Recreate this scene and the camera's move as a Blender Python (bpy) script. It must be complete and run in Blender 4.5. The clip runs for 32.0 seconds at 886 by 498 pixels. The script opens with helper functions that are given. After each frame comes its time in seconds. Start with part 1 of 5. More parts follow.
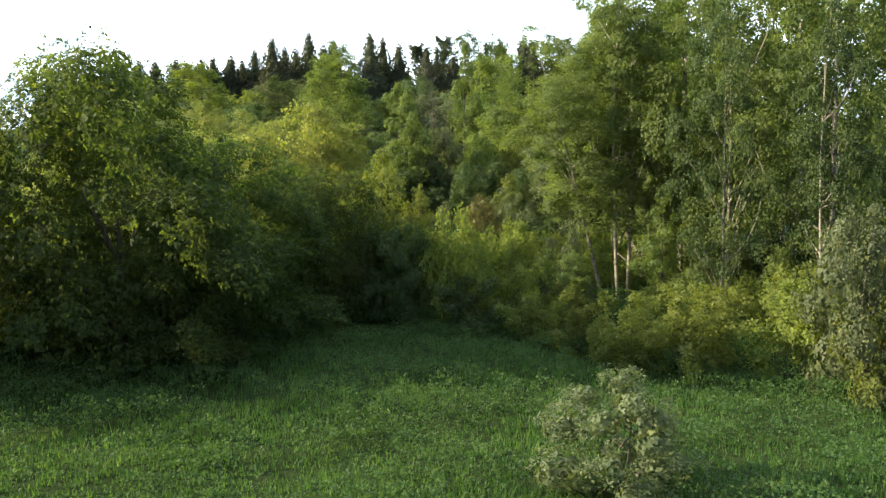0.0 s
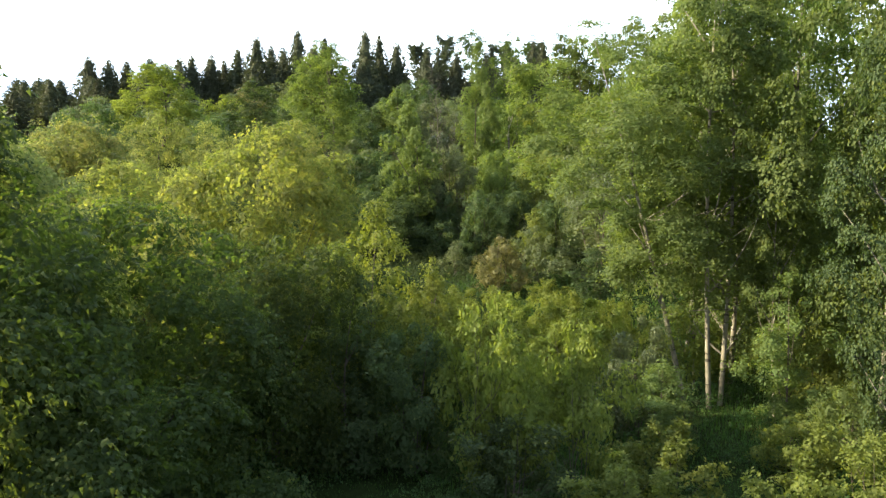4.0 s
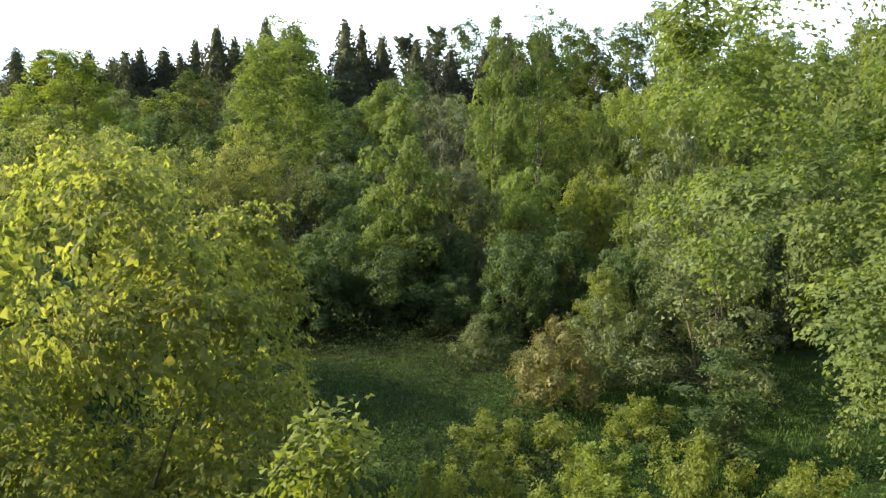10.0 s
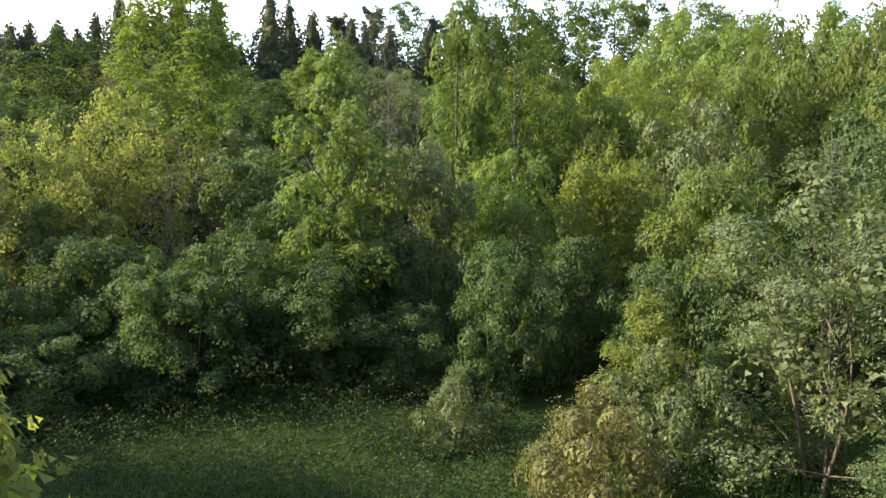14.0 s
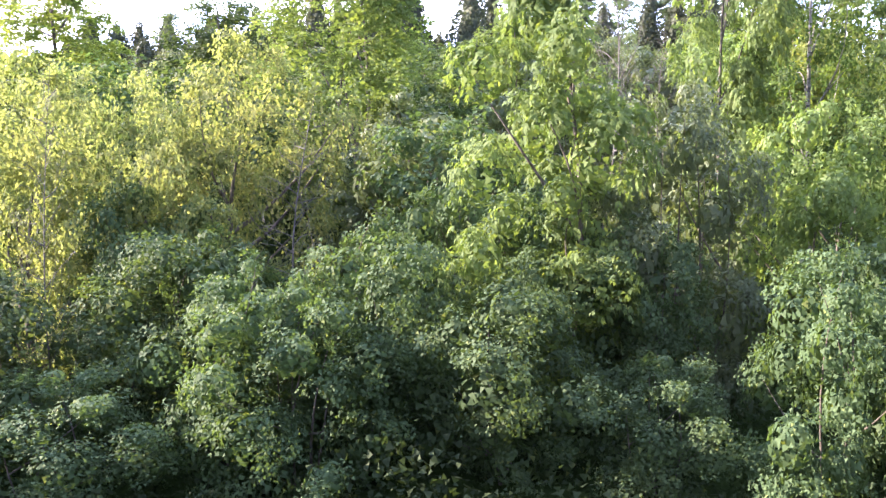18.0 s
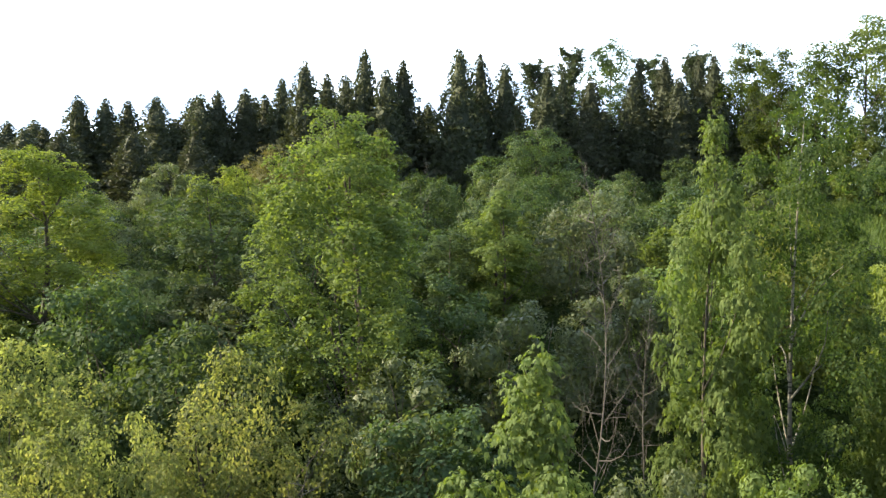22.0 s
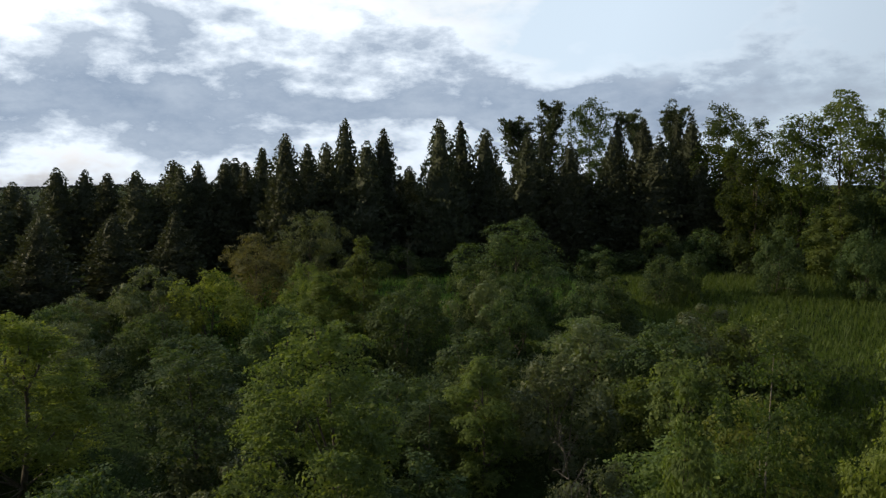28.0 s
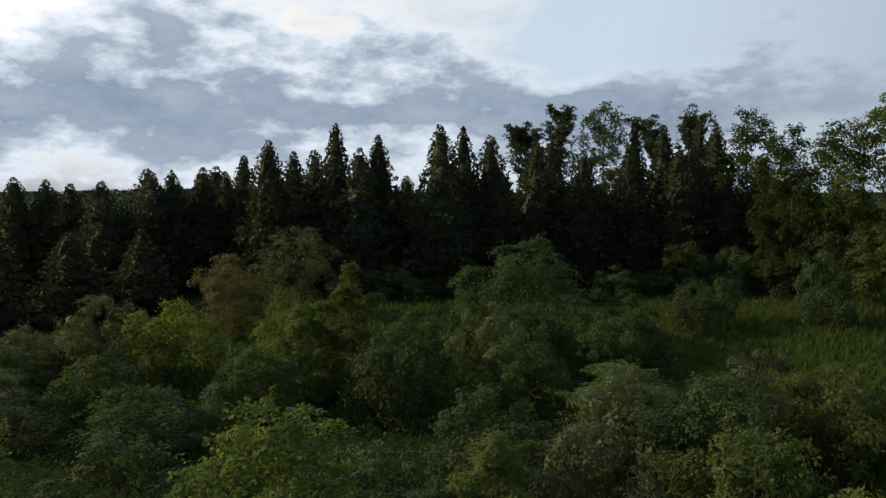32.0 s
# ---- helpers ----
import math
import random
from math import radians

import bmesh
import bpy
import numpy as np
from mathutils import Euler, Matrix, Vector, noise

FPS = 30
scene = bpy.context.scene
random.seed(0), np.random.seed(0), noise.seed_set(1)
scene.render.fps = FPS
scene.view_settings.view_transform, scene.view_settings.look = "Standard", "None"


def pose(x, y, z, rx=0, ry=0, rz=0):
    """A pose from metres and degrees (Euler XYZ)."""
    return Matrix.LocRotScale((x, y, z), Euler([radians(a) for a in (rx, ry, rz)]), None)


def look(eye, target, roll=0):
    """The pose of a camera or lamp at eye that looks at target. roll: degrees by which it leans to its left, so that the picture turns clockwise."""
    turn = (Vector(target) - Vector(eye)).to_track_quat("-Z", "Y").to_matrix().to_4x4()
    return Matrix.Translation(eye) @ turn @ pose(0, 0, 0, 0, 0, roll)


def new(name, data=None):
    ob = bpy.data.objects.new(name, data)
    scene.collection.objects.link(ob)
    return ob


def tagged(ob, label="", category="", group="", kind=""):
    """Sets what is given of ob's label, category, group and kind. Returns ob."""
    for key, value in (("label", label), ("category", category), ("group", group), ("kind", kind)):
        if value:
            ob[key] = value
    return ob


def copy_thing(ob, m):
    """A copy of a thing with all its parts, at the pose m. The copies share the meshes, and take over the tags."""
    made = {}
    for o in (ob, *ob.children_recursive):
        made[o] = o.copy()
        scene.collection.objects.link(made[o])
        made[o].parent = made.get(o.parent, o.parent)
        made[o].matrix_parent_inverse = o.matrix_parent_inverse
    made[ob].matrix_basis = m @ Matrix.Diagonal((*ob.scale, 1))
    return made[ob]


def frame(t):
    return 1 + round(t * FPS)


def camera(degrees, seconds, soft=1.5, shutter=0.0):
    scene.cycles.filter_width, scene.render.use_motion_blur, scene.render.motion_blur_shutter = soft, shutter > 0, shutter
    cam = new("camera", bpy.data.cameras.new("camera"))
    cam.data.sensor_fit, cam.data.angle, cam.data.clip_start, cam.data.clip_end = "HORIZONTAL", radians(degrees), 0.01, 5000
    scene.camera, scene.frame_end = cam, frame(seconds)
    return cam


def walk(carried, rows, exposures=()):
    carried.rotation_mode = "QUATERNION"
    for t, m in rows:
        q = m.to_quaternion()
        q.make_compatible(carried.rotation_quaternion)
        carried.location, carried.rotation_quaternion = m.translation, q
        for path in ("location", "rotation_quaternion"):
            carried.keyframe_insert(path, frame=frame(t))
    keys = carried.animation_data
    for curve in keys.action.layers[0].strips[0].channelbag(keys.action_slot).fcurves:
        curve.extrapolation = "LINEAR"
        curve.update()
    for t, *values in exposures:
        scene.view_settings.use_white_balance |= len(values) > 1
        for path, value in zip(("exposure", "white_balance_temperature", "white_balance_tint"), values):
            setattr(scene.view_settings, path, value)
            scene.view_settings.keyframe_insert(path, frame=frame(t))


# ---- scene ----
cam = camera(56.12, 32.0, soft=1.4)
# seconds, x, y, z, yaw, pitch, roll
ROWS = [
    (0.0, -0.31, 0.48, 4.22, -4.93, -3.66, -0.17),
    (0.5, -0.46, 1.96, 4.60, -4.98, -3.71, -0.17),
    (1.0, -0.55, 3.48, 4.97, -5.03, -3.74, -0.13),
    (1.5, -0.54, 5.10, 5.28, -5.07, -3.74, -0.02),
    (2.0, -0.49, 6.74, 5.53, -5.12, -3.72, 0.08),
    (2.5, -0.38, 8.26, 5.75, -5.15, -3.71, 0.13),
    (4.5, 0.10, 14.96, 6.89, -5.24, -3.69, 0.18),
    (5.0, 0.24, 16.61, 7.25, -5.24, -3.70, 0.10),
    (5.5, 0.37, 18.14, 7.62, -5.26, -3.70, 0.03),
    (6.0, 0.48, 19.55, 7.90, -5.29, -3.74, 0.00),
    (6.5, 0.58, 21.02, 8.07, -5.31, -3.72, 0.03),
    (7.0, 0.70, 22.52, 8.20, -5.32, -3.72, 0.05),
    (7.5, 0.77, 24.05, 8.34, -3.37, -3.71, 0.07),
    (8.0, 0.79, 25.53, 8.42, -2.87, -3.67, 0.06),
    (8.5, 0.75, 27.02, 8.46, -2.90, -3.65, 0.05),
    (9.0, 0.71, 28.44, 8.46, -2.91, -3.64, 0.05),
    (9.5, 0.62, 29.89, 8.42, -3.77, -3.63, 0.07),
    (10.0, 0.51, 31.37, 8.38, -6.24, -3.64, 0.06),
    (10.5, 0.42, 32.81, 8.35, -6.77, -3.65, 0.05),
    (11.0, 0.40, 34.18, 8.36, -10.88, -3.68, 0.03),
    (11.5, 0.38, 35.57, 8.38, -10.83, -3.72, 0.01),
    (12.0, 0.42, 37.01, 8.35, -10.83, -3.73, -0.06),
    (12.5, 0.59, 38.34, 8.36, -10.70, -3.80, -0.14),
    (13.0, 0.80, 39.71, 8.31, -10.59, -3.83, -0.18),
    (13.5, 0.96, 41.11, 8.23, -10.71, -3.81, -0.14),
    (15.5, 1.62, 46.98, 8.05, -10.63, -3.74, 0.02),
    (16.0, 1.77, 48.38, 7.93, -6.86, -3.70, 0.07),
    (16.5, 1.91, 49.83, 7.78, -2.87, -3.61, 0.08),
    (17.0, 2.01, 51.25, 7.63, 1.51, -3.48, 0.03),
    (17.5, 1.89, 52.55, 7.59, 3.28, -3.47, 0.04),
    (18.0, 1.66, 52.70, 7.65, 3.13, -3.60, 0.05),
    (18.5, 1.63, 52.65, 8.52, 2.98, -3.63, 0.08),
    (19.0, 1.59, 52.70, 9.53, 2.87, -3.63, 0.09),
    (19.5, 1.52, 52.72, 10.62, 2.83, -3.68, 0.06),
    (20.0, 1.44, 52.76, 11.71, 2.72, -3.68, 0.02),
    (20.5, 1.43, 52.78, 12.81, 2.70, -3.72, -0.04),
    (21.0, 1.45, 52.74, 13.90, 2.61, -3.74, 0.02),
    (21.5, 1.51, 52.75, 14.99, 2.46, -3.77, 0.11),
    (22.0, 1.58, 52.79, 16.08, 2.32, -3.77, 0.08),
    (22.5, 1.66, 52.74, 17.13, 2.17, -3.79, 0.06),
    (23.0, 1.71, 52.71, 18.19, 2.03, -3.78, 0.06),
    (23.5, 1.78, 52.62, 19.26, 1.95, -3.78, 0.04),
    (24.0, 1.73, 52.63, 20.39, 1.82, -3.78, 0.01),
    (24.5, 1.71, 52.70, 21.51, 1.75, -3.80, -0.05),
    (25.0, 1.66, 52.74, 22.56, 1.66, -3.80, -0.09),
    (25.5, 1.60, 52.75, 23.03, 1.56, -3.83, -0.13),
    (27.5, 1.76, 52.86, 23.35, 1.19, -3.96, -0.14),
    (28.0, 1.73, 52.88, 23.72, 1.11, -3.99, -0.16),
    (28.5, 1.71, 52.96, 24.15, 1.07, -4.01, -0.15),
    (29.0, 1.68, 53.54, 24.31, 1.06, -3.80, -0.11),
    (29.5, 1.60, 54.64, 24.34, 1.04, -3.60, -0.08),
    (30.0, 1.50, 55.98, 24.37, 1.00, -3.50, -0.04),
    (30.5, 1.42, 57.37, 24.37, 0.97, -3.45, 0.01),
    (31.0, 1.39, 58.79, 24.37, 0.97, -3.48, 0.04),
    (31.5, 1.39, 60.16, 24.40, 0.99, -3.56, 0.03),
    (32.0, 1.35, 61.65, 24.44, 1.01, -3.60, -0.00),
]
EXPOSURES = [(0.0, 1.48, 6500, 6), (2.5, 1.6, 6500, 6), (6.0, 1.7, 6500, 6), (9.0, 1.52, 6500, 6), (12.0, 1.55, 6500, 5), (13.5, 1.62, 6400, 6), (16.0, 2.35, 5700, 26), (17.0, 2.85, 5600, 33),
             (19.0, 2.9, 5500, 32), (21.0, 2.08, 5700, 18), (22.0, 1.53, 6200, 9), (23.0, 0.88, 6500, 7), (24.0, 0.18, 6500, 10), (25.0, -0.33, 6500, 10), (28.0, -0.53, 6500, 10), (32.0, -0.78, 6500, 10)]
walk(cam, [(t, pose(x, y, z, 90 + pitch, 0, yaw) @ pose(0, 0, 0, 0, 0, roll)) for t, x, y, z, yaw, pitch, roll in ROWS], EXPOSURES)

# ---- world and sun ----
SUN_LEFT, SUN_UP = 87.0, 25.0
sun_way = Vector((-math.sin(radians(SUN_LEFT)) * math.cos(radians(SUN_UP)), math.cos(radians(SUN_LEFT)) * math.cos(radians(SUN_UP)), math.sin(radians(SUN_UP))))
sun_data = bpy.data.lights.new("sun", "SUN")
sun_data.energy, sun_data.angle, sun_data.color = 5.0, radians(0.6), (1.0, 0.83, 0.52)
sun = new("sun", sun_data)
sun.matrix_world = look(sun_way * 200, (0, 0, 0))


class Nodes:
    """Short hand for a node tree."""

    def __init__(self, tree):
        self.tree = tree
        tree.nodes.clear()

    def add(self, kind):
        return self.tree.nodes.new(kind)

    def link(self, a, b):
        self.tree.links.new(a, b)

    def math(self, op, a, b=0.0, c=0.0, clamp=False):
        node = self.add("ShaderNodeMath")
        node.operation, node.use_clamp = op, clamp
        for slot, value in zip(node.inputs, (a, b, c)):
            if isinstance(value, (int, float)):
                slot.default_value = value
            else:
                self.link(value, slot)
        return node.outputs[0]

    def noise(self, vector, scale, detail=4.0, rough=0.55):
        node = self.add("ShaderNodeTexNoise")
        node.inputs["Scale"].default_value, node.inputs["Detail"].default_value, node.inputs["Roughness"].default_value = scale, detail, rough
        if vector is not None:
            self.link(vector, node.inputs["Vector"])
        return node.outputs["Fac"]

    def ramp(self, fac, stops):
        node = self.add("ShaderNodeValToRGB")
        points = node.color_ramp.elements
        while len(points) < len(stops):
            points.new(0.5)
        for point, (at, colour) in zip(points, stops):
            point.position, point.color = at, (*colour, 1)
        self.link(fac, node.inputs["Fac"])
        return node.outputs["Color"]

    def mix(self, fac, a, b, blend="MIX"):
        node = self.add("ShaderNodeMix")
        node.data_type, node.blend_type = "RGBA", blend
        for slot, value in ((node.inputs[0], fac), (node.inputs[6], a), (node.inputs[7], b)):
            if isinstance(value, (int, float)):
                slot.default_value = value
            elif isinstance(value, tuple):
                slot.default_value = (*value, 1)
            else:
                self.link(value, slot)
        return node.outputs[2]


world = bpy.data.worlds.new("evening_sky")
scene.world = world
world.use_nodes = True
w = Nodes(world.node_tree)
sky = w.add("ShaderNodeTexSky")
sky.sky_type, sky.sun_disc, sky.sun_elevation, sky.sun_rotation = "NISHITA", False, radians(SUN_UP), radians(-SUN_LEFT)
way = w.add("ShaderNodeTexCoord").outputs["Generated"]
sep = w.add("ShaderNodeSeparateXYZ")
w.link(way, sep.inputs[0])
east, height = sep.outputs[0], sep.outputs[2]
flat = w.add("ShaderNodeMapping")
flat.inputs["Scale"].default_value, flat.inputs["Location"].default_value = (4.4, 4.4, 9.5), (1.7, 0.4, 0.3)
w.link(way, flat.inputs["Vector"])
big = w.noise(flat.outputs[0], 1.0, 8.0, 0.55)
fine = w.noise(flat.outputs[0], 3.0, 9.0, 0.62)
puffs = w.math("ADD", w.math("MULTIPLY", big, 1.25), w.math("MULTIPLY", fine, 0.45))
# one long grey bank lies low over the ridge; the clouds thin out towards the east and overhead in the west they are thin and bright
bank = w.math("SUBTRACT", 1.0, w.math("DIVIDE", w.math("ABSOLUTE", w.math("SUBTRACT", height, 0.1)), 0.1), clamp=True)
above = w.math("MAXIMUM", w.math("SUBTRACT", height, 0.22), 0.0)
cover = w.math("MULTIPLY", w.math("SUBTRACT", w.math("SUBTRACT", w.math("ADD", puffs, w.math("MULTIPLY", bank, 0.3)), w.math("MULTIPLY", east, 0.6)), 0.78), 4.5, clamp=True)
mass = w.math("ADD", w.math("MULTIPLY", big, 1.0), w.math("MULTIPLY", fine, 1.0))
thick = w.math("MULTIPLY", w.math("SUBTRACT", w.math("ADD", w.math("ADD", mass, w.math("MULTIPLY", bank, 0.44)), w.math("MULTIPLY", above, 0.6)), 0.97), 2.5, clamp=True)
toward = w.add("ShaderNodeVectorMath")
toward.operation = "DOT_PRODUCT"
w.link(way, toward.inputs[0])
toward.inputs[1].default_value = sun_way
near_sun = w.math("POWER", w.math("MAXIMUM", toward.outputs["Value"], 0.0), 3.0)
# the western half of the sky is far brighter than the eastern
glow = w.add("ShaderNodeVectorMath")
glow.operation = "DOT_PRODUCT"
w.link(way, glow.inputs[0])
glow.inputs[1].default_value = Vector((-0.34, 0.86, 0.36)).normalized()
ahead = w.math("MULTIPLY", w.math("SUBTRACT", glow.outputs["Value"], 0.25), 1.7, clamp=True)
near_sun = w.math("MULTIPLY", ahead, w.math("ADD", 0.35, near_sun), clamp=True)
lit = w.mix(near_sun, (0.62, 0.63, 0.66), (4.6, 4.4, 4.15))
shade = w.mix(ahead, (0.3, 0.34, 0.42), w.mix(w.math("MULTIPLY", w.math("SUBTRACT", fine, 0.35), 3.2, clamp=True), (0.53, 0.69, 0.93), (0.84, 1.0, 1.22)))
low_air = w.math("MULTIPLY", w.math("SUBTRACT", 0.07, height), 14.0, clamp=True)
lit = w.mix(low_air, lit, (0.8, 0.85, 0.95))
middle = w.mix(ahead, (0.44, 0.47, 0.53), (1.68, 1.86, 2.06))
cloud = w.mix(w.math("MULTIPLY", thick, 2.2, clamp=True), lit, middle)
cloud = w.mix(w.math("SUBTRACT", w.math("MULTIPLY", thick, 2.0), 0.9, clamp=True), cloud, shade)
air = w.add("ShaderNodeBackground")
w.link(sky.outputs[0], air.inputs["Color"])
air.inputs["Strength"].default_value = 0.05
DIM = 0.78
veil = w.add("ShaderNodeBackground")
w.link(w.mix(ahead, (0.36, 0.43, 0.54), (1.66, 1.97, 2.28)), veil.inputs["Color"])
veil.inputs["Strength"].default_value = DIM
hazy = w.add("ShaderNodeMixShader")
hazy.inputs[0].default_value = 0.75
w.link(air.outputs[0], hazy.inputs[1])
w.link(veil.outputs[0], hazy.inputs[2])
bank_light = w.add("ShaderNodeBackground")
w.link(cloud, bank_light.inputs["Color"])
bank_light.inputs["Strength"].default_value = DIM
both = w.add("ShaderNodeMixShader")
w.link(cover, both.inputs[0])
w.link(hazy.outputs[0], both.inputs[1])
w.link(bank_light.outputs[0], both.inputs[2])
w.link(both.outputs[0], w.add("ShaderNodeOutputWorld").inputs["Surface"])


# ---- materials ----
def leaf_material(name, dark, mid, light, through_light=0.4, rough=0.68, sun_bleach=(0.30, 0.32, 0.05), through_tint=(1.85, 1.78, 0.66)):
    """Leaves: each one has its own tint, each plant its own shift, and patches of young or yellowed growth."""
    mat = bpy.data.materials.new(name)
    mat.use_nodes = True
    n = Nodes(mat.node_tree)
    island = n.add("ShaderNodeNewGeometry").outputs["Random Per Island"]
    own = n.add("ShaderNodeObjectInfo").outputs["Random"]
    place = n.add("ShaderNodeTexCoord").outputs["Object"]
    patch = n.noise(place, 0.55, 2.0)
    tuft = n.noise(place, 3.1, 2.0)
    tint = n.ramp(n.math("ADD", n.math("MULTIPLY", island, 0.34), n.math("ADD", n.math("MULTIPLY", n.math("SUBTRACT", patch, 0.34), 0.9), n.math("MULTIPLY", n.math("SUBTRACT", tuft, 0.36), 1.1)), clamp=True),
                  [(0.0, dark), (0.5, mid), (1.0, light)])
    tint = n.mix(n.math("MULTIPLY", n.math("GREATER_THAN", island, 0.975), 0.3), tint, sun_bleach)
    hue = n.add("ShaderNodeHueSaturation")
    n.link(n.math("ADD", n.math("MULTIPLY", own, 0.018), 0.492), hue.inputs["Hue"])
    n.link(n.math("ADD", n.math("MULTIPLY", own, 0.3), 0.72), hue.inputs["Value"])
    hue.inputs["Saturation"].default_value = 0.87
    n.link(tint, hue.inputs["Color"])
    face = n.add("ShaderNodeBsdfPrincipled")
    n.link(hue.outputs[0], face.inputs["Base Color"])
    face.inputs["Roughness"].default_value = rough
    face.inputs["Specular IOR Level"].default_value = 0.2
    glow = n.add("ShaderNodeBsdfTranslucent")
    n.link(n.mix(1.0, hue.outputs[0], through_tint, "MULTIPLY"), glow.inputs["Color"])
    mixed = n.add("ShaderNodeMixShader")
    mixed.inputs[0].default_value = through_light
    n.link(face.outputs[0], mixed.inputs[1])
    n.link(glow.outputs[0], mixed.inputs[2])
    n.link(mixed.outputs[0], n.add("ShaderNodeOutputMaterial").inputs["Surface"])
    return mat


def bark_material(name, dark, light, scale=9.0, stretch=(1, 1, 0.25), patches=None):
    mat = bpy.data.materials.new(name)
    mat.use_nodes = True
    n = Nodes(mat.node_tree)
    place = n.add("ShaderNodeMapping")
    place.inputs["Scale"].default_value = stretch
    n.link(n.add("ShaderNodeTexCoord").outputs["Object"], place.inputs["Vector"])
    grain = n.noise(place.outputs[0], scale, 6.0, 0.65)
    tint = n.ramp(grain, [(0.35, dark), (0.62, light)])
    if patches:
        ring = n.add("ShaderNodeMapping")
        ring.inputs["Scale"].default_value = (0.8, 0.8, 5.0)
        n.link(n.add("ShaderNodeTexCoord").outputs["Object"], ring.inputs["Vector"])
        tint = n.mix(n.math("GREATER_THAN", n.noise(ring.outputs[0], 2.2, 3.0), 0.60), tint, patches)
    skin = n.add("ShaderNodeBsdfPrincipled")
    n.link(tint, skin.inputs["Base Color"])
    skin.inputs["Roughness"].default_value = 0.85
    bump = n.add("ShaderNodeBump")
    bump.inputs["Strength"].default_value, bump.inputs["Distance"].default_value = 0.6, 0.03
    n.link(grain, bump.inputs["Height"])
    n.link(bump.outputs[0], skin.inputs["Normal"])
    n.link(skin.outputs[0], n.add("ShaderNodeOutputMaterial").inputs["Surface"])
    return mat


# one maple leaf in two copies: darker, then yellowed to paint low sun
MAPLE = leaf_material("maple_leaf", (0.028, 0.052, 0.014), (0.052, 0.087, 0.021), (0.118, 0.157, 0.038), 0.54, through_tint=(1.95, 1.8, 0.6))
SUN_GOLD = leaf_material("sunlit_maple_leaf", (0.085, 0.127, 0.03), (0.165, 0.202, 0.06), (0.275, 0.28, 0.105), 0.52, through_tint=(1.82, 1.7, 0.9))
# leaflets yellowed too, sunlight on the crown put into their colour
BOXELDER = leaf_material("boxelder_leaflet", (0.085, 0.135, 0.032), (0.165, 0.21, 0.054), (0.28, 0.285, 0.092), 0.56, through_tint=(1.88, 1.74, 0.74))
ASPEN = leaf_material("aspen_leaf", (0.075, 0.12, 0.036), (0.122, 0.18, 0.052), (0.18, 0.236, 0.072), 0.45, 0.7)
POPLAR = leaf_material("poplar_leaf", (0.075, 0.115, 0.028), (0.12, 0.18, 0.044), (0.18, 0.24, 0.06), 0.4)
ASH = leaf_material("ash_leaf", (0.07, 0.106, 0.026), (0.112, 0.16, 0.036), (0.165, 0.215, 0.05), 0.4)
WILLOW = leaf_material("willow_leaf", (0.066, 0.092, 0.044), (0.105, 0.14, 0.066), (0.155, 0.19, 0.092), 0.32, 0.5)
DOGWOOD = leaf_material("dogwood_leaf", (0.038, 0.070, 0.025), (0.063, 0.107, 0.038), (0.1, 0.152, 0.05), 0.34)
FRESH = leaf_material("fresh_shrub_leaf", (0.095, 0.128, 0.022), (0.15, 0.195, 0.032), (0.22, 0.26, 0.05), 0.42)
RUSSET = leaf_material("russet_shrub_leaf", (0.1, 0.102, 0.04), (0.155, 0.158, 0.06), (0.22, 0.215, 0.088), 0.32, 0.55, (0.22, 0.13, 0.06))
CEDAR = leaf_material("cedar_spray", (0.044, 0.058, 0.036), (0.066, 0.082, 0.048), (0.088, 0.104, 0.058), 0.15, 0.65, (0.11, 0.07, 0.045))
PINE = leaf_material("pine_needle", (0.045, 0.07, 0.04), (0.068, 0.1, 0.055), (0.095, 0.13, 0.07), 0.18, 0.5, (0.08, 0.1, 0.04))
GRASS = leaf_material("grass_blade", (0.04, 0.098, 0.024), (0.062, 0.15, 0.034), (0.11, 0.195, 0.045), 0.45, 0.6, (0.16, 0.17, 0.06))
HERB = leaf_material("herb_leaf", (0.034, 0.09, 0.026), (0.055, 0.14, 0.038), (0.09, 0.18, 0.045), 0.38, 0.65, (0.13, 0.16, 0.04))
FIELD = leaf_material("field_grass", (0.05, 0.09, 0.017), (0.076, 0.125, 0.024), (0.11, 0.155, 0.034), 0.4, 0.6, (0.17, 0.17, 0.07))
# leaf colour darkened to stand in for shade under the shrubs
SHADE = leaf_material("shade_darkened_leaf", (0.02, 0.036, 0.014), (0.034, 0.056, 0.02), (0.05, 0.078, 0.028), 0.3, 0.7, (0.06, 0.08, 0.03))
# blue-grey of distance haze mixed into the leaf colour
DISTANT = leaf_material("haze_tinted_wood", (0.022, 0.034, 0.032), (0.03, 0.044, 0.042), (0.04, 0.054, 0.05), 0.1, 0.9, (0.02, 0.03, 0.02))
BARK = bark_material("grey_bark", (0.035, 0.03, 0.024), (0.13, 0.11, 0.09))
PALE_BARK = bark_material("pale_aspen_bark", (0.12, 0.11, 0.09), (0.28, 0.26, 0.22), 5.0, (1, 1, 0.4), (0.05, 0.045, 0.04))
DEAD_BARK = bark_material("bleached_dead_wood", (0.045, 0.041, 0.037), (0.125, 0.115, 0.106), 12.0)


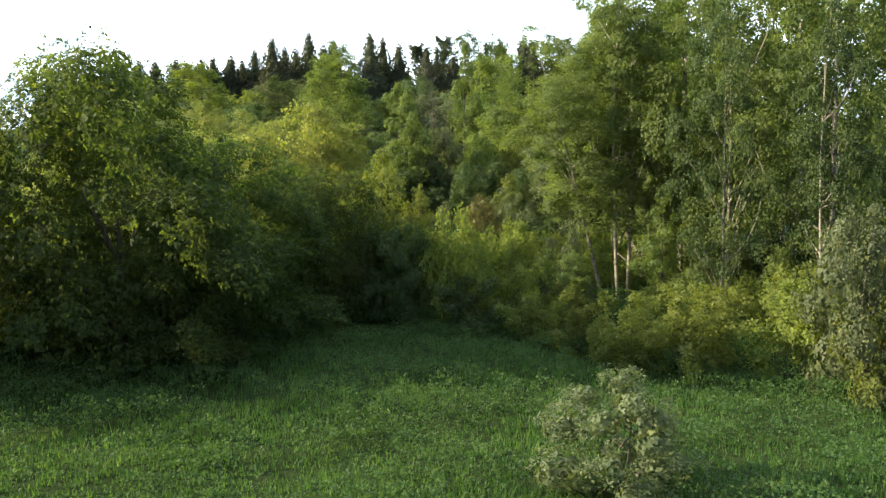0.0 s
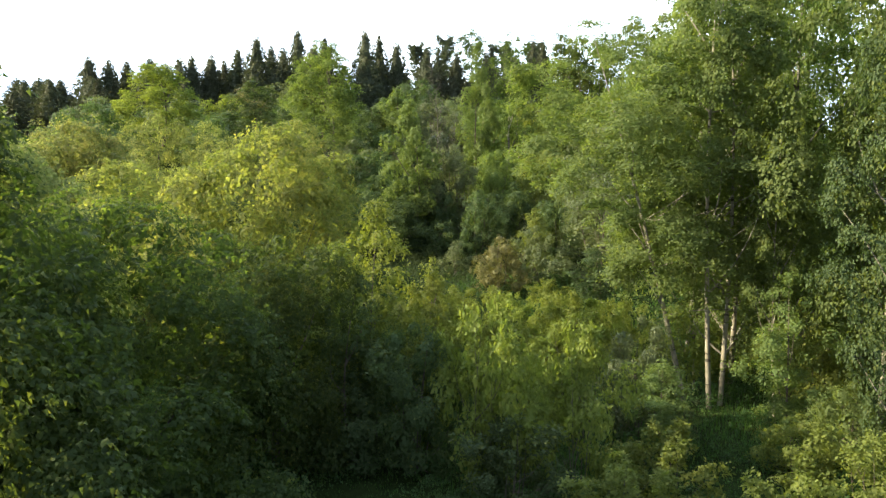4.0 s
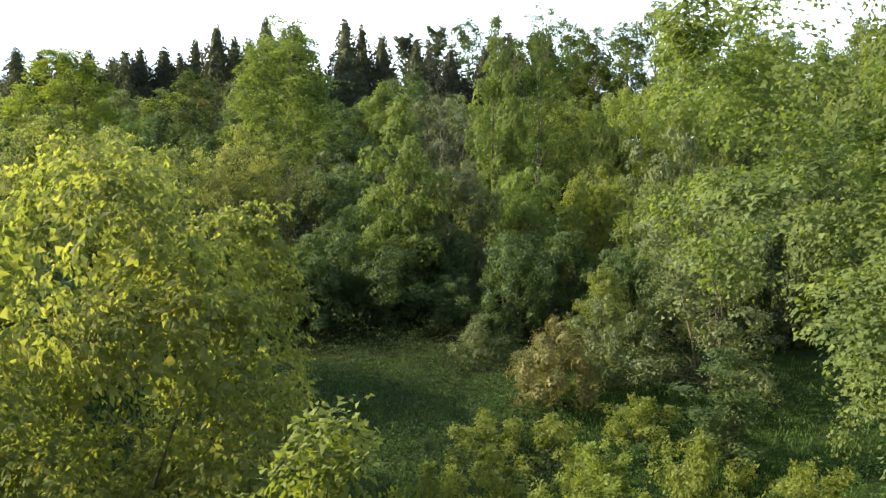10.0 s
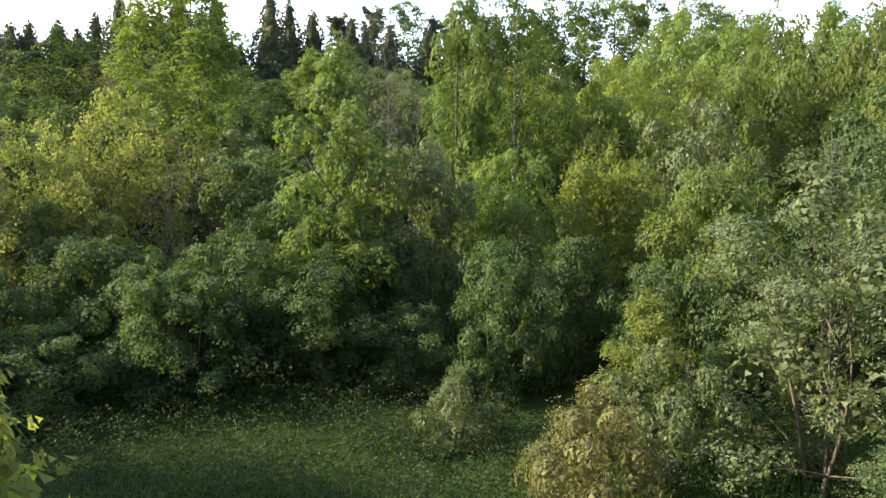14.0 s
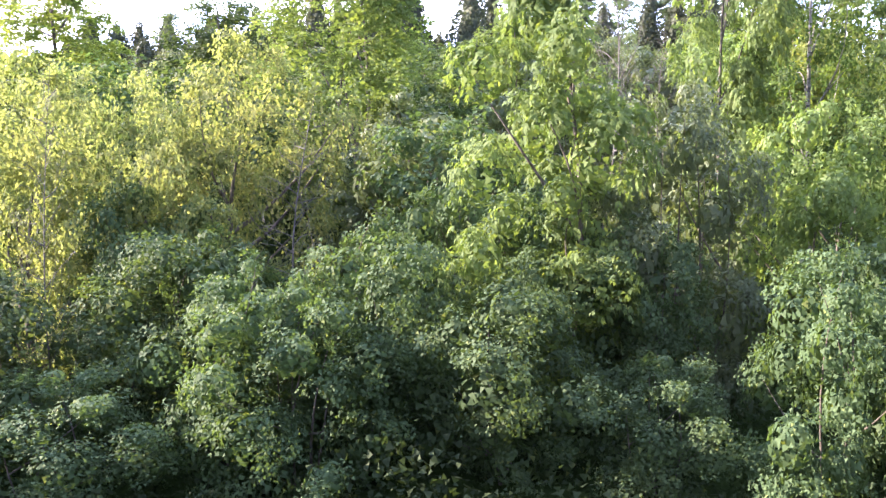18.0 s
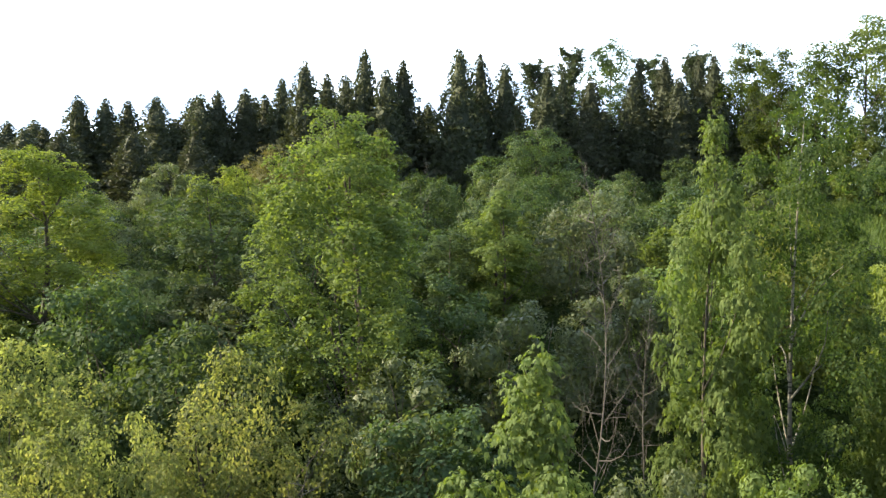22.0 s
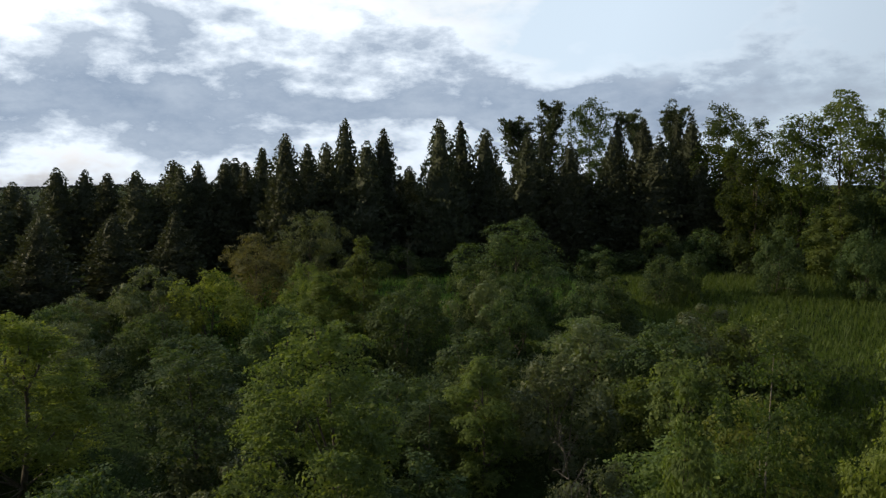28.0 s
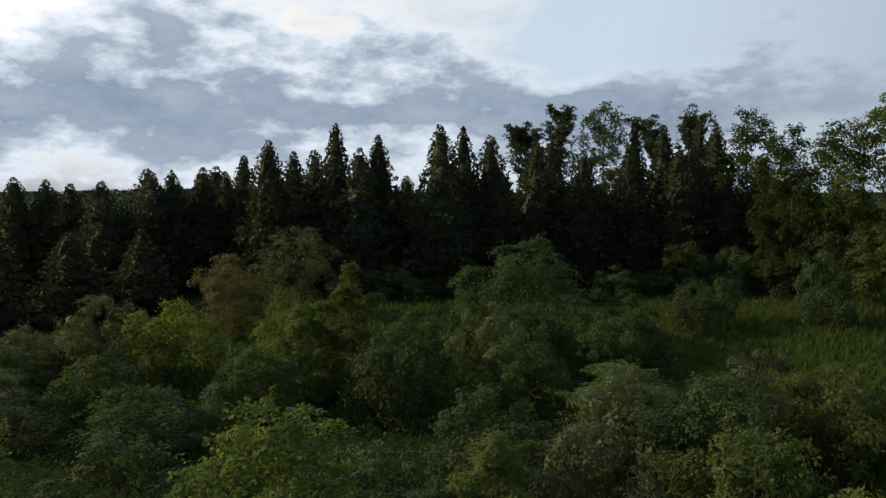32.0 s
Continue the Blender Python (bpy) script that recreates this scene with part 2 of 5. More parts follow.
def ground_material():
    mat = bpy.data.materials.new("meadow_soil")
    mat.use_nodes = True
    n = Nodes(mat.node_tree)
    place = n.add("ShaderNodeTexCoord").outputs["Object"]
    wide, small = n.noise(place, 0.12, 4.0), n.noise(place, 3.5, 8.0, 0.7)
    tint = n.ramp(small, [(0.3, (0.012, 0.022, 0.007)), (0.55, (0.025, 0.046, 0.012)), (0.75, (0.046, 0.072, 0.018))])
    tint = n.mix(n.math("MULTIPLY", wide, 0.35), tint, (0.042, 0.056, 0.016))
    skin = n.add("ShaderNodeBsdfPrincipled")
    n.link(tint, skin.inputs["Base Color"])
    skin.inputs["Roughness"].default_value = 1.0
    skin.inputs["Specular IOR Level"].default_value = 0.08
    bump = n.add("ShaderNodeBump")
    bump.inputs["Strength"].default_value, bump.inputs["Distance"].default_value = 0.8, 0.15
    n.link(small, bump.inputs["Height"])
    n.link(bump.outputs[0], skin.inputs["Normal"])
    n.link(skin.outputs[0], n.add("ShaderNodeOutputMaterial").inputs["Surface"])
    return mat


SOIL = ground_material()


# ---- mesh helpers ----
def mesh_of(name, verts, faces, mat, smooth=False):
    """A mesh from arrays of vertices and of quads."""
    verts, faces = np.asarray(verts, np.float32).reshape(-1, 3), np.asarray(faces, np.int32)
    sides = faces.shape[1]
    me = bpy.data.meshes.new(name)
    me.vertices.add(len(verts))
    me.vertices.foreach_set("co", verts.ravel())
    me.loops.add(faces.size)
    me.loops.foreach_set("vertex_index", faces.ravel())
    me.polygons.add(len(faces))
    me.polygons.foreach_set("loop_start", np.arange(0, faces.size, sides, dtype=np.int32))
    me.polygons.foreach_set("use_smooth", np.full(len(faces), smooth))
    me.update(calc_edges=True)
    me.materials.append(mat)
    return me


def part(name, me, parent, label=""):
    ob = new(name, me)
    ob.parent = parent
    return tagged(ob, label) if label else ob


def unit(v):
    return v / np.maximum(np.linalg.norm(v, axis=-1, keepdims=True), 1e-9)


def tube(path, radii, sides=6):
    """A tapered stem along a path."""
    path = np.asarray(path, float)
    ahead = unit(np.gradient(path, axis=0))
    side = unit(np.cross(ahead, (0.31, 0.95, 0.05)))
    over = np.cross(ahead, side)
    turn = np.linspace(0, 2 * np.pi, sides, endpoint=False)
    ring = side[:, None] * np.cos(turn)[None, :, None] + over[:, None] * np.sin(turn)[None, :, None]
    verts = (path[:, None] + ring * np.asarray(radii, float)[:, None, None]).reshape(-1, 3)
    a = np.arange(len(path) - 1)[:, None] * sides + np.arange(sides)[None]
    b = np.arange(len(path) - 1)[:, None] * sides + (np.arange(sides)[None] + 1) % sides
    return verts, np.stack([a, b, b + sides, a + sides], -1).reshape(-1, 4)


def joined(pieces):
    verts, faces, base = [], [], 0
    for v, f in pieces:
        verts.append(v)
        faces.append(f + base)
        base += len(v)
    return np.concatenate(verts), np.concatenate(faces)


def leaves(rng, at, out, length, width, droop, lift=0.55, loose=0.32, slim=True, up=None):
    """Leaves at the points at, which point along out and face up. Slim ones have three corners, the others are diamonds with a raised midrib."""
    n = len(at)
    along = out + rng.normal(0, 0.55, (n, 3))
    along[:, 2] += 0.1 - droop * 0.5
    along = unit(along)
    face = (0.0 if up is None else up) + np.array([0, 0, lift]) + rng.normal(0, loose, (n, 3))
    face = unit(face - along * (along * face).sum(1, keepdims=True))
    across = np.cross(face, along)
    size = rng.uniform(0.65, 1.35, (n, 1))
    tip = at + along * length * size
    tip[:, 2:] -= max(0.0, droop) * length * 0.3
    mid = at + along * length * size * 0.45 + face * length * 0.06
    half = across * width * size * 0.5
    if slim:
        verts = np.stack([at - half * 0.5, mid + half * 1.5, tip - half * 0.4], 1)
        return verts.reshape(-1, 3), np.arange(3 * n, dtype=np.int32).reshape(-1, 3)
    verts = np.stack([at, mid + half, tip, mid - half], 1)
    return verts.reshape(-1, 3), np.arange(4 * n, dtype=np.int32).reshape(-1, 4)


def blobs(rng, centres, sizes, per, flatness=0.75, rise=0.75, hollow=0.15):
    """Points over small domes round the centres, and the way out of them."""
    counts = np.maximum(3, (per * (sizes / sizes.mean()) ** 2).astype(int))
    index = np.repeat(np.arange(len(centres)), counts)
    d = unit(rng.normal(0, 1, (len(index), 3)) + np.array([0, 0, rise]))
    reach = rng.uniform(hollow, 1, (len(index), 1)) ** 0.4
    return centres[index] + d * reach * sizes[index, None] * np.array([1, 1, flatness]), d


def plates(rng, centres, facing, radius, per, leaf, wide, droop, loose=0.3, rise=0.8, leaflets=1):
    """Sprays: every one a tilted plate of leaves that point away from its middle and hang at the rim. A compound leaf has several leaflets along its stalk."""
    n = len(centres)
    face = unit(facing * 0.9 + np.array([0, 0, rise * 0.6]) + rng.normal(0, 0.28, (n, 3)))
    side = unit(np.cross(face, rng.normal(0, 1, (n, 3))))
    over = np.cross(face, side)
    k = np.repeat(np.arange(n), per)
    m = len(k)
    az, far = rng.uniform(0, 6.283, (m, 1)), np.sqrt(rng.uniform(0.02, 1, (m, 1)))
    ray = side[k] * np.cos(az) + over[k] * np.sin(az)
    at = centres[k] + ray * far * radius[k, None] + face[k] * radius[k, None] * (rng.normal(0, 0.16, (m, 1)) - 0.3 * far ** 2)
    along = unit(ray + rng.normal(0, 0.35, (m, 3)) + face[k] * 0.1 - np.array([0, 0, droop * 0.8]))
    up = unit(face[k] + rng.normal(0, loose, (m, 3)))
    up = unit(up - along * (along * up).sum(1, keepdims=True))
    size = rng.uniform(0.65, 1.3, (m, 1)) * leaf
    if leaflets == 1:
        half = np.cross(up, along) * size * wide * 0.5
        mid = at + along * size * 0.42 + up * size * 0.06
        tip = at + along * size
        tip[:, 2] -= max(0.0, droop) * leaf * 0.25
        if leaf < 0.1:
            return np.stack([at - half * 0.5, mid + half * 1.5, tip - half * 0.4], 1).reshape(-1, 3), np.arange(3 * m, dtype=np.int32).reshape(-1, 3)
        return np.stack([at, mid + half, tip, mid - half], 1).reshape(-1, 3), np.arange(4 * m, dtype=np.int32).reshape(-1, 4)
    across = np.cross(up, along)
    pieces = []
    for j in range(leaflets):
        place = 1.0 if j == leaflets - 1 else 0.35 + 0.5 * (j // 2) / max(1, leaflets // 2)
        hand = 0.0 if j == leaflets - 1 else (1.0 if j % 2 else -1.0)
        foot = at + along * size * place * 0.8
        way = unit(along * (0.6 + 0.4 * (hand == 0)) + across * hand * 0.8 - np.array([0, 0, 0.55 + 0.3 * droop]) + rng.normal(0, 0.14, (m, 3)))
        half = unit(np.cross(way, up)) * size * wide * 0.34
        mid, tip = foot + way * size * 0.3, foot + way * size * 0.72
        pieces.append(np.stack([foot - half * 0.4, mid + half * 1.5, tip - half * 0.3], 1))
    return np.stack(pieces, 1).reshape(-1, 3), np.arange(3 * m * leaflets, dtype=np.int32).reshape(-1, 3)


def crown_clumps(rng, count, low, high, radius, profile, inner=0.3, lump=0.25, lobes=(18, 0.36, 0.8)):
    """Boughs over the upper sides of the lobes of a crown: places, how high each lies in the crown from 0 to 1, the way out of the lobe; and the lobes."""
    n, rel, tall = lobes
    hh = (np.arange(n) + rng.uniform(0.1, 0.9, n)) / n
    az = np.arange(n) * 2.39996 + rng.normal(0, 0.3, n)
    p1 = rng.uniform(0, 6.28)
    uneven = 1 + lump * np.sin(3 * az + p1 + 5 * hh) + 0.6 * lump * np.sin(5 * az + 11 * hh)
    size = rel * radius * rng.uniform(0.7, 1.3, n) * np.array([0.55 + 0.45 * profile(h) for h in hh])
    reach = np.maximum(0, radius * np.array([profile(h) for h in hh]) * uneven - size * 0.8) * np.sqrt(rng.uniform(inner, 1, n))
    size[-1], reach[-1] = size[-1] * 0.7, reach[-1] * 0.2
    z = low + np.maximum(0, high - low - size * tall) * hh
    lobe = np.stack([reach * np.cos(az), reach * np.sin(az), z], 1)
    index = rng.choice(n, count, p=size ** 2 / (size ** 2).sum())
    out = unit(lobe * np.array([1, 1, 0]) + 1e-6)[index] * 0.45
    d = unit(rng.normal(0, 1, (count, 3)) + out + np.array([0, 0, 0.45]))
    at = lobe[index] + d * size[index, None] * np.array([1, 1, tall]) * rng.uniform(0.75, 1.0, (count, 1))
    at[:, 2] = np.maximum(at[:, 2], low * 0.7)
    order = np.argsort(at[:, 2])
    return at[order], np.clip((at[order, 2] - low) / max(0.1, high - low), 0, 1), d[order], lobe, size


def hearts(rng, lobe, size, tall, per, three, depth=0.7):
    """The shaded inner foliage of the lobes: overlapping leafy scales that face outwards."""
    k = np.repeat(np.arange(len(lobe)), per)
    d = unit(rng.normal(0, 1, (len(k), 3)))
    at = lobe[k] + d * size[k, None] * np.array([1, 1, tall]) * depth * rng.uniform(0.8, 1.08, (len(k), 1))
    at[:, 2] = np.maximum(at[:, 2], 0.05)
    face = unit(d + rng.normal(0, 0.25, d.shape))
    side = unit(np.cross(face, rng.normal(0, 1, d.shape)))
    over = np.cross(face, side)
    half = np.minimum(size[k, None] * 0.14, 0.1) * rng.uniform(0.55, 1.05, (len(k), 1))
    if three:
        verts = np.stack([at - side * half, at + side * half * 0.8 + over * half, at + side * half * 0.4 - over * half * 1.1], 1)
        return verts.reshape(-1, 3), np.arange(3 * len(k), dtype=np.int32).reshape(-1, 3)
    verts = np.stack([at - side * half, at + over * half * 0.7, at + side * half, at - over * half * 0.7], 1)
    return verts.reshape(-1, 3), np.arange(4 * len(k), dtype=np.int32).reshape(-1, 4)


def bend(rng, a, b, sag=0.0, steps=6, wobble=0.07):
    """A bent path from a to b, for limbs."""
    a, b = np.asarray(a, float), np.asarray(b, float)
    k = np.linspace(0, 1, steps)[:, None]
    side = rng.normal(0, wobble, 3) * np.linalg.norm(b - a)
    return a + (b - a) * k + side * np.sin(np.pi * k) + np.array([0, 0, sag]) * np.sin(np.pi * k)


def broadleaf(name, seed, h, r, mat, bark, count, clump, per, leaf, profile, low=0.05, bare=0.0, stems=1, limbs=6, droop=0.3,
              trunk=0.12, lean=0.0, inner=0.3, lump=0.25, flatness=0.6, upright=0.0, loose=0.3, wide=0.6, shoots=0.35, spray=0.26, plate=8, rise=0.8, leaflets=1, core=60, tall=0.93, lobes=(18, 0.36, 0.8)):
    """A broad-leaved tree or shrub: tapered trunk or stems, limbs out to the sprays, and a crown of single leaves."""
    rng = np.random.default_rng(seed)
    root = new(name)
    centres, hh, outward, lobe, girth = crown_clumps(rng, count, h * max(low, bare), h - clump * 0.6, r - clump * 0.5, profile, inner, lump, lobes)
    centres[:, 0] += lean * hh * h
    lobe[:, 0] += lean * lobe[:, 2]
    for s in range(stems):
        turn, off = rng.uniform(0, 6.28), (0.0 if stems == 1 else rng.uniform(0.1, 0.35))
        foot = np.array([off * math.cos(turn), off * math.sin(turn), -0.3])
        spread = 0.0 if stems == 1 else r * rng.uniform(0.15, 0.5)
        top = np.array([spread * math.cos(turn) + lean * h * 0.9, spread * math.sin(turn), h * (tall if stems == 1 else rng.uniform(0.6, 0.85))])
        path = foot + (bend(rng, foot, top, 0, 9) - foot) * np.array([0.5 if stems == 1 else 1, 0.5 if stems == 1 else 1, 1]) if not lean else bend(rng, foot, top, 0, 9, 0.02)
        v, f = tube(path, np.linspace(trunk, trunk * 0.12, 9) / (1 if stems == 1 else 1.8), 7)
        stem = part("trunk" if stems == 1 else "stem", mesh_of("trunk", v, f, bark, True), root)
        for _ in range(max(1, limbs // stems)):
            k = int(rng.integers(0, count))
            goal = centres[k] * np.array([0.9, 0.9, 1.0])
            start_h = np.clip((goal[2] - (0.35 + upright) * np.linalg.norm(goal[:2])) / h, bare + 0.05, 0.85)
            at = path[min(8, max(1, int(start_h * 8)))]
            v, f = tube(bend(rng, at, goal, 0.0), np.linspace(trunk * 0.38, trunk * 0.06, 6), 5)
            part("limb", mesh_of("limb", v, f, bark, True), stem)
    # boughs, sprays on the upper side of each bough, a plate of leaves to each spray
    sizes = clump * rng.uniform(0.5, 1.2, count)
    each = np.maximum(2, (per / 9 * (sizes / sizes.mean()) ** 2).astype(int))
    bough = np.repeat(np.arange(count), each)
    local = unit(rng.normal(0, 1, (len(bough), 3)) + outward[bough] * 1.1 + np.array([0, 0, 0.5]))
    sprays = centres[bough] + local * sizes[bough, None] * np.array([1, 1, flatness]) * rng.uniform(0.45, 1, (len(bough), 1))
    facing = unit(outward[bough] * 0.9 + local * 0.5)
    pick = rng.integers(count // 4, count, int(count * shoots))
    tips = centres[pick] + unit(centres[pick] * np.array([1, 1, 0]) + 1e-6) * sizes[pick, None] * 0.5
    tips[:, 2] += sizes[pick] * rng.uniform(0.8, 1.35, len(pick))
    sprays, facing = np.concatenate([sprays, tips]), np.concatenate([facing, np.tile([0, 0, 1.0], (len(tips), 1))])
    spread = spray * rng.uniform(0.6, 1.4, len(sprays))
    v, f = plates(rng, sprays, facing, spread, plate, leaf, wide, droop, loose, rise, leaflets)
    if core:
        v, f = joined([(v, f), hearts(rng, lobe, girth, lobes[2], core, f.shape[1] == 3)])
    part("crown", mesh_of("crown", v, f, mat), root)
    return root


def conifer(name, seed, h, r, mat, count, per, leaf, skirt=0.01):
    """A dense cedar: a straight trunk, and a cone of upswept fan-like boughs of uneven length, ragged towards the tip."""
    rng = np.random.default_rng(seed)
    root = new(name)
    v, f = tube([(0, 0, -0.3), (0.02, 0, h * 0.5), (0, 0.03, h * 0.99)], [h * 0.014, h * 0.009, 0.02], 7)
    part("trunk", mesh_of("trunk", v, f, BARK, True), root)
    def girth(at_h, at_az):
        rough = tiers[(at_h * 29.99).astype(int) if isinstance(at_h, np.ndarray) else int(at_h * 29.99), (at_az / 6.284 * 8 + (at_h * 13) % 8).astype(int) % 8]
        return r * np.clip(1.0 - at_h, 0, 1) ** full * (0.92 + rough) * np.minimum(1.0, 0.75 + 2.5 * at_h)

    full = rng.uniform(0.56, 0.84)
    tiers = rng.uniform(-0.3, 0.22, (30, 8))
    n = count * per
    hh = 1 - np.sqrt(rng.uniform(0.0004, 1, n))
    hh = np.where(rng.uniform(0, 1, n) < 0.12, rng.uniform(0.6, 0.995, n), hh)
    az = rng.uniform(0, 6.283, n)
    reach = girth(hh, az) * rng.uniform(0.72, 1.08, n) + 0.02
    at = np.stack([reach * np.cos(az), reach * np.sin(az), h * (skirt + (0.985 - skirt) * hh)], 1)
    out = unit(np.stack([np.cos(az) * 0.7, np.sin(az) * 0.7, 0.5 + 1.2 * hh], 1))
    size = leaf * (0.45 + 0.75 * (1 - hh))[:, None]
    v, f = leaves(rng, at, out, size, size * 0.8, -0.3, 0.1, 0.5)
    ring = np.linspace(0, 6.283, 11)[:-1]
    level = np.linspace(0.0, 0.94, 14)
    inner = np.stack([np.stack([0.62 * girth(a, ring) * np.cos(ring), 0.62 * girth(a, ring) * np.sin(ring), np.full(10, h * a)], 1) for a in level]).reshape(-1, 3)
    a = np.arange(13)[:, None] * 10 + np.arange(10)[None]
    b = np.arange(13)[:, None] * 10 + (np.arange(10)[None] + 1) % 10
    tris = np.concatenate([np.stack([a, b, b + 10], -1).reshape(-1, 3), np.stack([a, b + 10, a + 10], -1).reshape(-1, 3)])
    v, f = joined([(v, f), (inner, tris)])
    part("crown", mesh_of("crown", v, f, mat), root)
    return root


def white_pine(name, seed, h, r, whorls=12):
    """An old pine: bare lower trunk, and ragged whorls of upswept boughs with plates of needles towards their ends."""
    rng = np.random.default_rng(seed)
    root = new(name)
    path = bend(rng, (0, 0, -0.3), (rng.uniform(-0.5, 0.5), 0, h * 0.95), 0, 9)
    v, f = tube(path, np.linspace(h * 0.014, 0.05, 9), 7)
    trunk = part("trunk", mesh_of("trunk", v, f, BARK, True), root)
    tufts, sizes = [], []
    for k in range(whorls):
        hh = 0.38 + 0.52 * k / (whorls - 1) + rng.normal(0, 0.012)
        spot = hh * 8 / 0.95
        a = path[int(spot)] * (1 - spot % 1) + path[min(8, int(spot) + 1)] * (spot % 1)
        start = rng.uniform(0, 6.28)
        for j in range(4):
            az = start + j * 1.57 + rng.normal(0, 0.35)
            length = r * (0.95 - 0.4 * k / (whorls - 1)) * rng.uniform(0.4, 1.1)
            b = a + np.array([math.cos(az) * length * 0.8, math.sin(az) * length * 0.8, length * rng.uniform(0.55, 1.05)])
            b[2] = min(b[2], h * rng.uniform(0.96, 1.0))
            v, f = tube(bend(rng, a, b, -0.3, 5), np.linspace(0.08, 0.02, 5), 4)
            part("bough", mesh_of("bough", v, f, BARK, True), trunk)
            for q in np.linspace(0.25, 1.08, 10):
                tufts.append(a + (b - a) * q + rng.normal(0, 0.16, 3) + np.array([0, 0, -0.3 * math.sin(math.pi * min(q, 1))]))
                sizes.append(rng.uniform(0.16, 0.34))
    at, out = blobs(rng, np.array(tufts), np.array(sizes), 18, 0.6)
    v, f = leaves(rng, at, unit(out + np.array([0, 0, 0.6])), 0.4, 0.13, -0.3, 0.2, 0.5)
    part("crown", mesh_of("crown", v, f, PINE), root)
    return root


def dead_tree(name, seed, h, r, limbs=30, low=0.2):
    """A leafless dead tree with bleached, forking limbs."""
    rng = np.random.default_rng(seed)
    root = new(name)
    path = bend(rng, (0, 0, -0.3), (rng.uniform(-0.3, 0.3), 0, h), 0, 11)
    v, f = tube(path, np.linspace(h * 0.007, 0.008, 11), 7)
    trunk = part("trunk", mesh_of("trunk", v, f, DEAD_BARK, True), root)
    for k in range(limbs):
        hh = low + (0.95 - low) * k / limbs
        a = path[min(10, int(hh * 10))] * (1 - (hh * 10) % 1) + path[min(10, int(hh * 10) + 1)] * ((hh * 10) % 1)
        az, length = k * 2.4 + rng.normal(0, 0.4), r * (1.15 - hh) * rng.uniform(0.6, 1.2)
        b = a + np.array([math.cos(az), math.sin(az), rng.uniform(0.1, 0.9)]) * length
        pieces = [tube(bend(rng, a, b), np.linspace(0.018, 0.005, 6), 5)]
        for _ in range(6):
            c = a + (b - a) * rng.uniform(0.3, 0.9)
            d = c + rng.normal(0, 0.35, 3) * length + np.array([0, 0, 0.15]) * length
            pieces.append(tube(bend(rng, c, d, 0, 4), np.linspace(0.009, 0.003, 4), 4))
        v, f = joined(pieces)
        part("branch", mesh_of("branch", v, f, DEAD_BARK, True), trunk)
    return root


# ---- ground ----
def step(a, b, v):
    k = np.clip((v - a) / (b - a), 0, 1)
    return k * k * (3 - 2 * k)


def ground_z(x, y):
    """Flat meadow, a wooded slope, a high field, and far low hills."""
    x, y = np.asarray(x, float), np.asarray(y, float)
    z = -2.2 + 1.4 * step(8, 48, y) + 2.8 * step(46, 66, y) + 10.0 * step(62, 104, y) + 3.0 * step(100, 140, y)
    z = z + 0.12 * np.sin(x * 0.35 + 1.0) * np.sin(y * 0.29) + 0.25 * np.sin(x * 0.09) * np.sin(y * 0.07 + 2)
    away = np.hypot(x, y - 60)
    return z - 6 * step(220, 600, away) + 26 * step(700, 1500, away) * (0.75 + 0.25 * np.sin(x * 0.004 + y * 0.002))


near = np.arange(-80, 80.1, 2.0)
xs = np.concatenate([-np.geomspace(3500, 84, 26), near, np.geomspace(84, 3500, 26)])
ys = np.concatenate([-np.geomspace(3500, 40, 20), np.arange(-36, 220, 2.0), np.geomspace(224, 3800, 26)])
gx, gy = np.meshgrid(xs, ys)
grid = np.stack([gx, gy, ground_z(gx, gy)], -1).reshape(-1, 3)
row = np.arange(len(ys) - 1)[:, None] * len(xs) + np.arange(len(xs) - 1)[None]
quads = np.stack([row, row + 1, row + 1 + len(xs), row + len(xs)], -1).reshape(-1, 4)
ground = new("ground", mesh_of("ground", grid, quads, SOIL, True))
tagged(ground, "uneven green meadow ground rising up a wooded slope", "ground", kind="structure")


# ---- plants: one of each kind, then copies ----
def dome(h):
    return math.sqrt(max(0.0, 1 - ((h - 0.38) / 0.66) ** 2)) if h > 0.38 else 0.72 + 0.28 * math.sin(h / 0.38 * 1.57)


def egg(h):
    return math.sqrt(max(0.0, 1 - ((h - 0.42) / 0.6) ** 2)) ** 0.9


def spire(h):
    return (0.72 + 0.28 * min(1, h / 0.28)) * (1 if h < 0.28 else max(0.0, 1 - ((h - 0.28) / 0.75) ** 2.6))


def pillar(h):
    return 0.9 + 0.1 * h / 0.2 if h < 0.2 else max(0.0, 1 - ((h - 0.2) / 0.86) ** 2.3) ** 0.75


def shrub(h):
    return math.sqrt(max(0.0, 1 - ((h - 0.3) / 0.75) ** 2)) * (0.8 + 0.2 * min(1, h / 0.3))


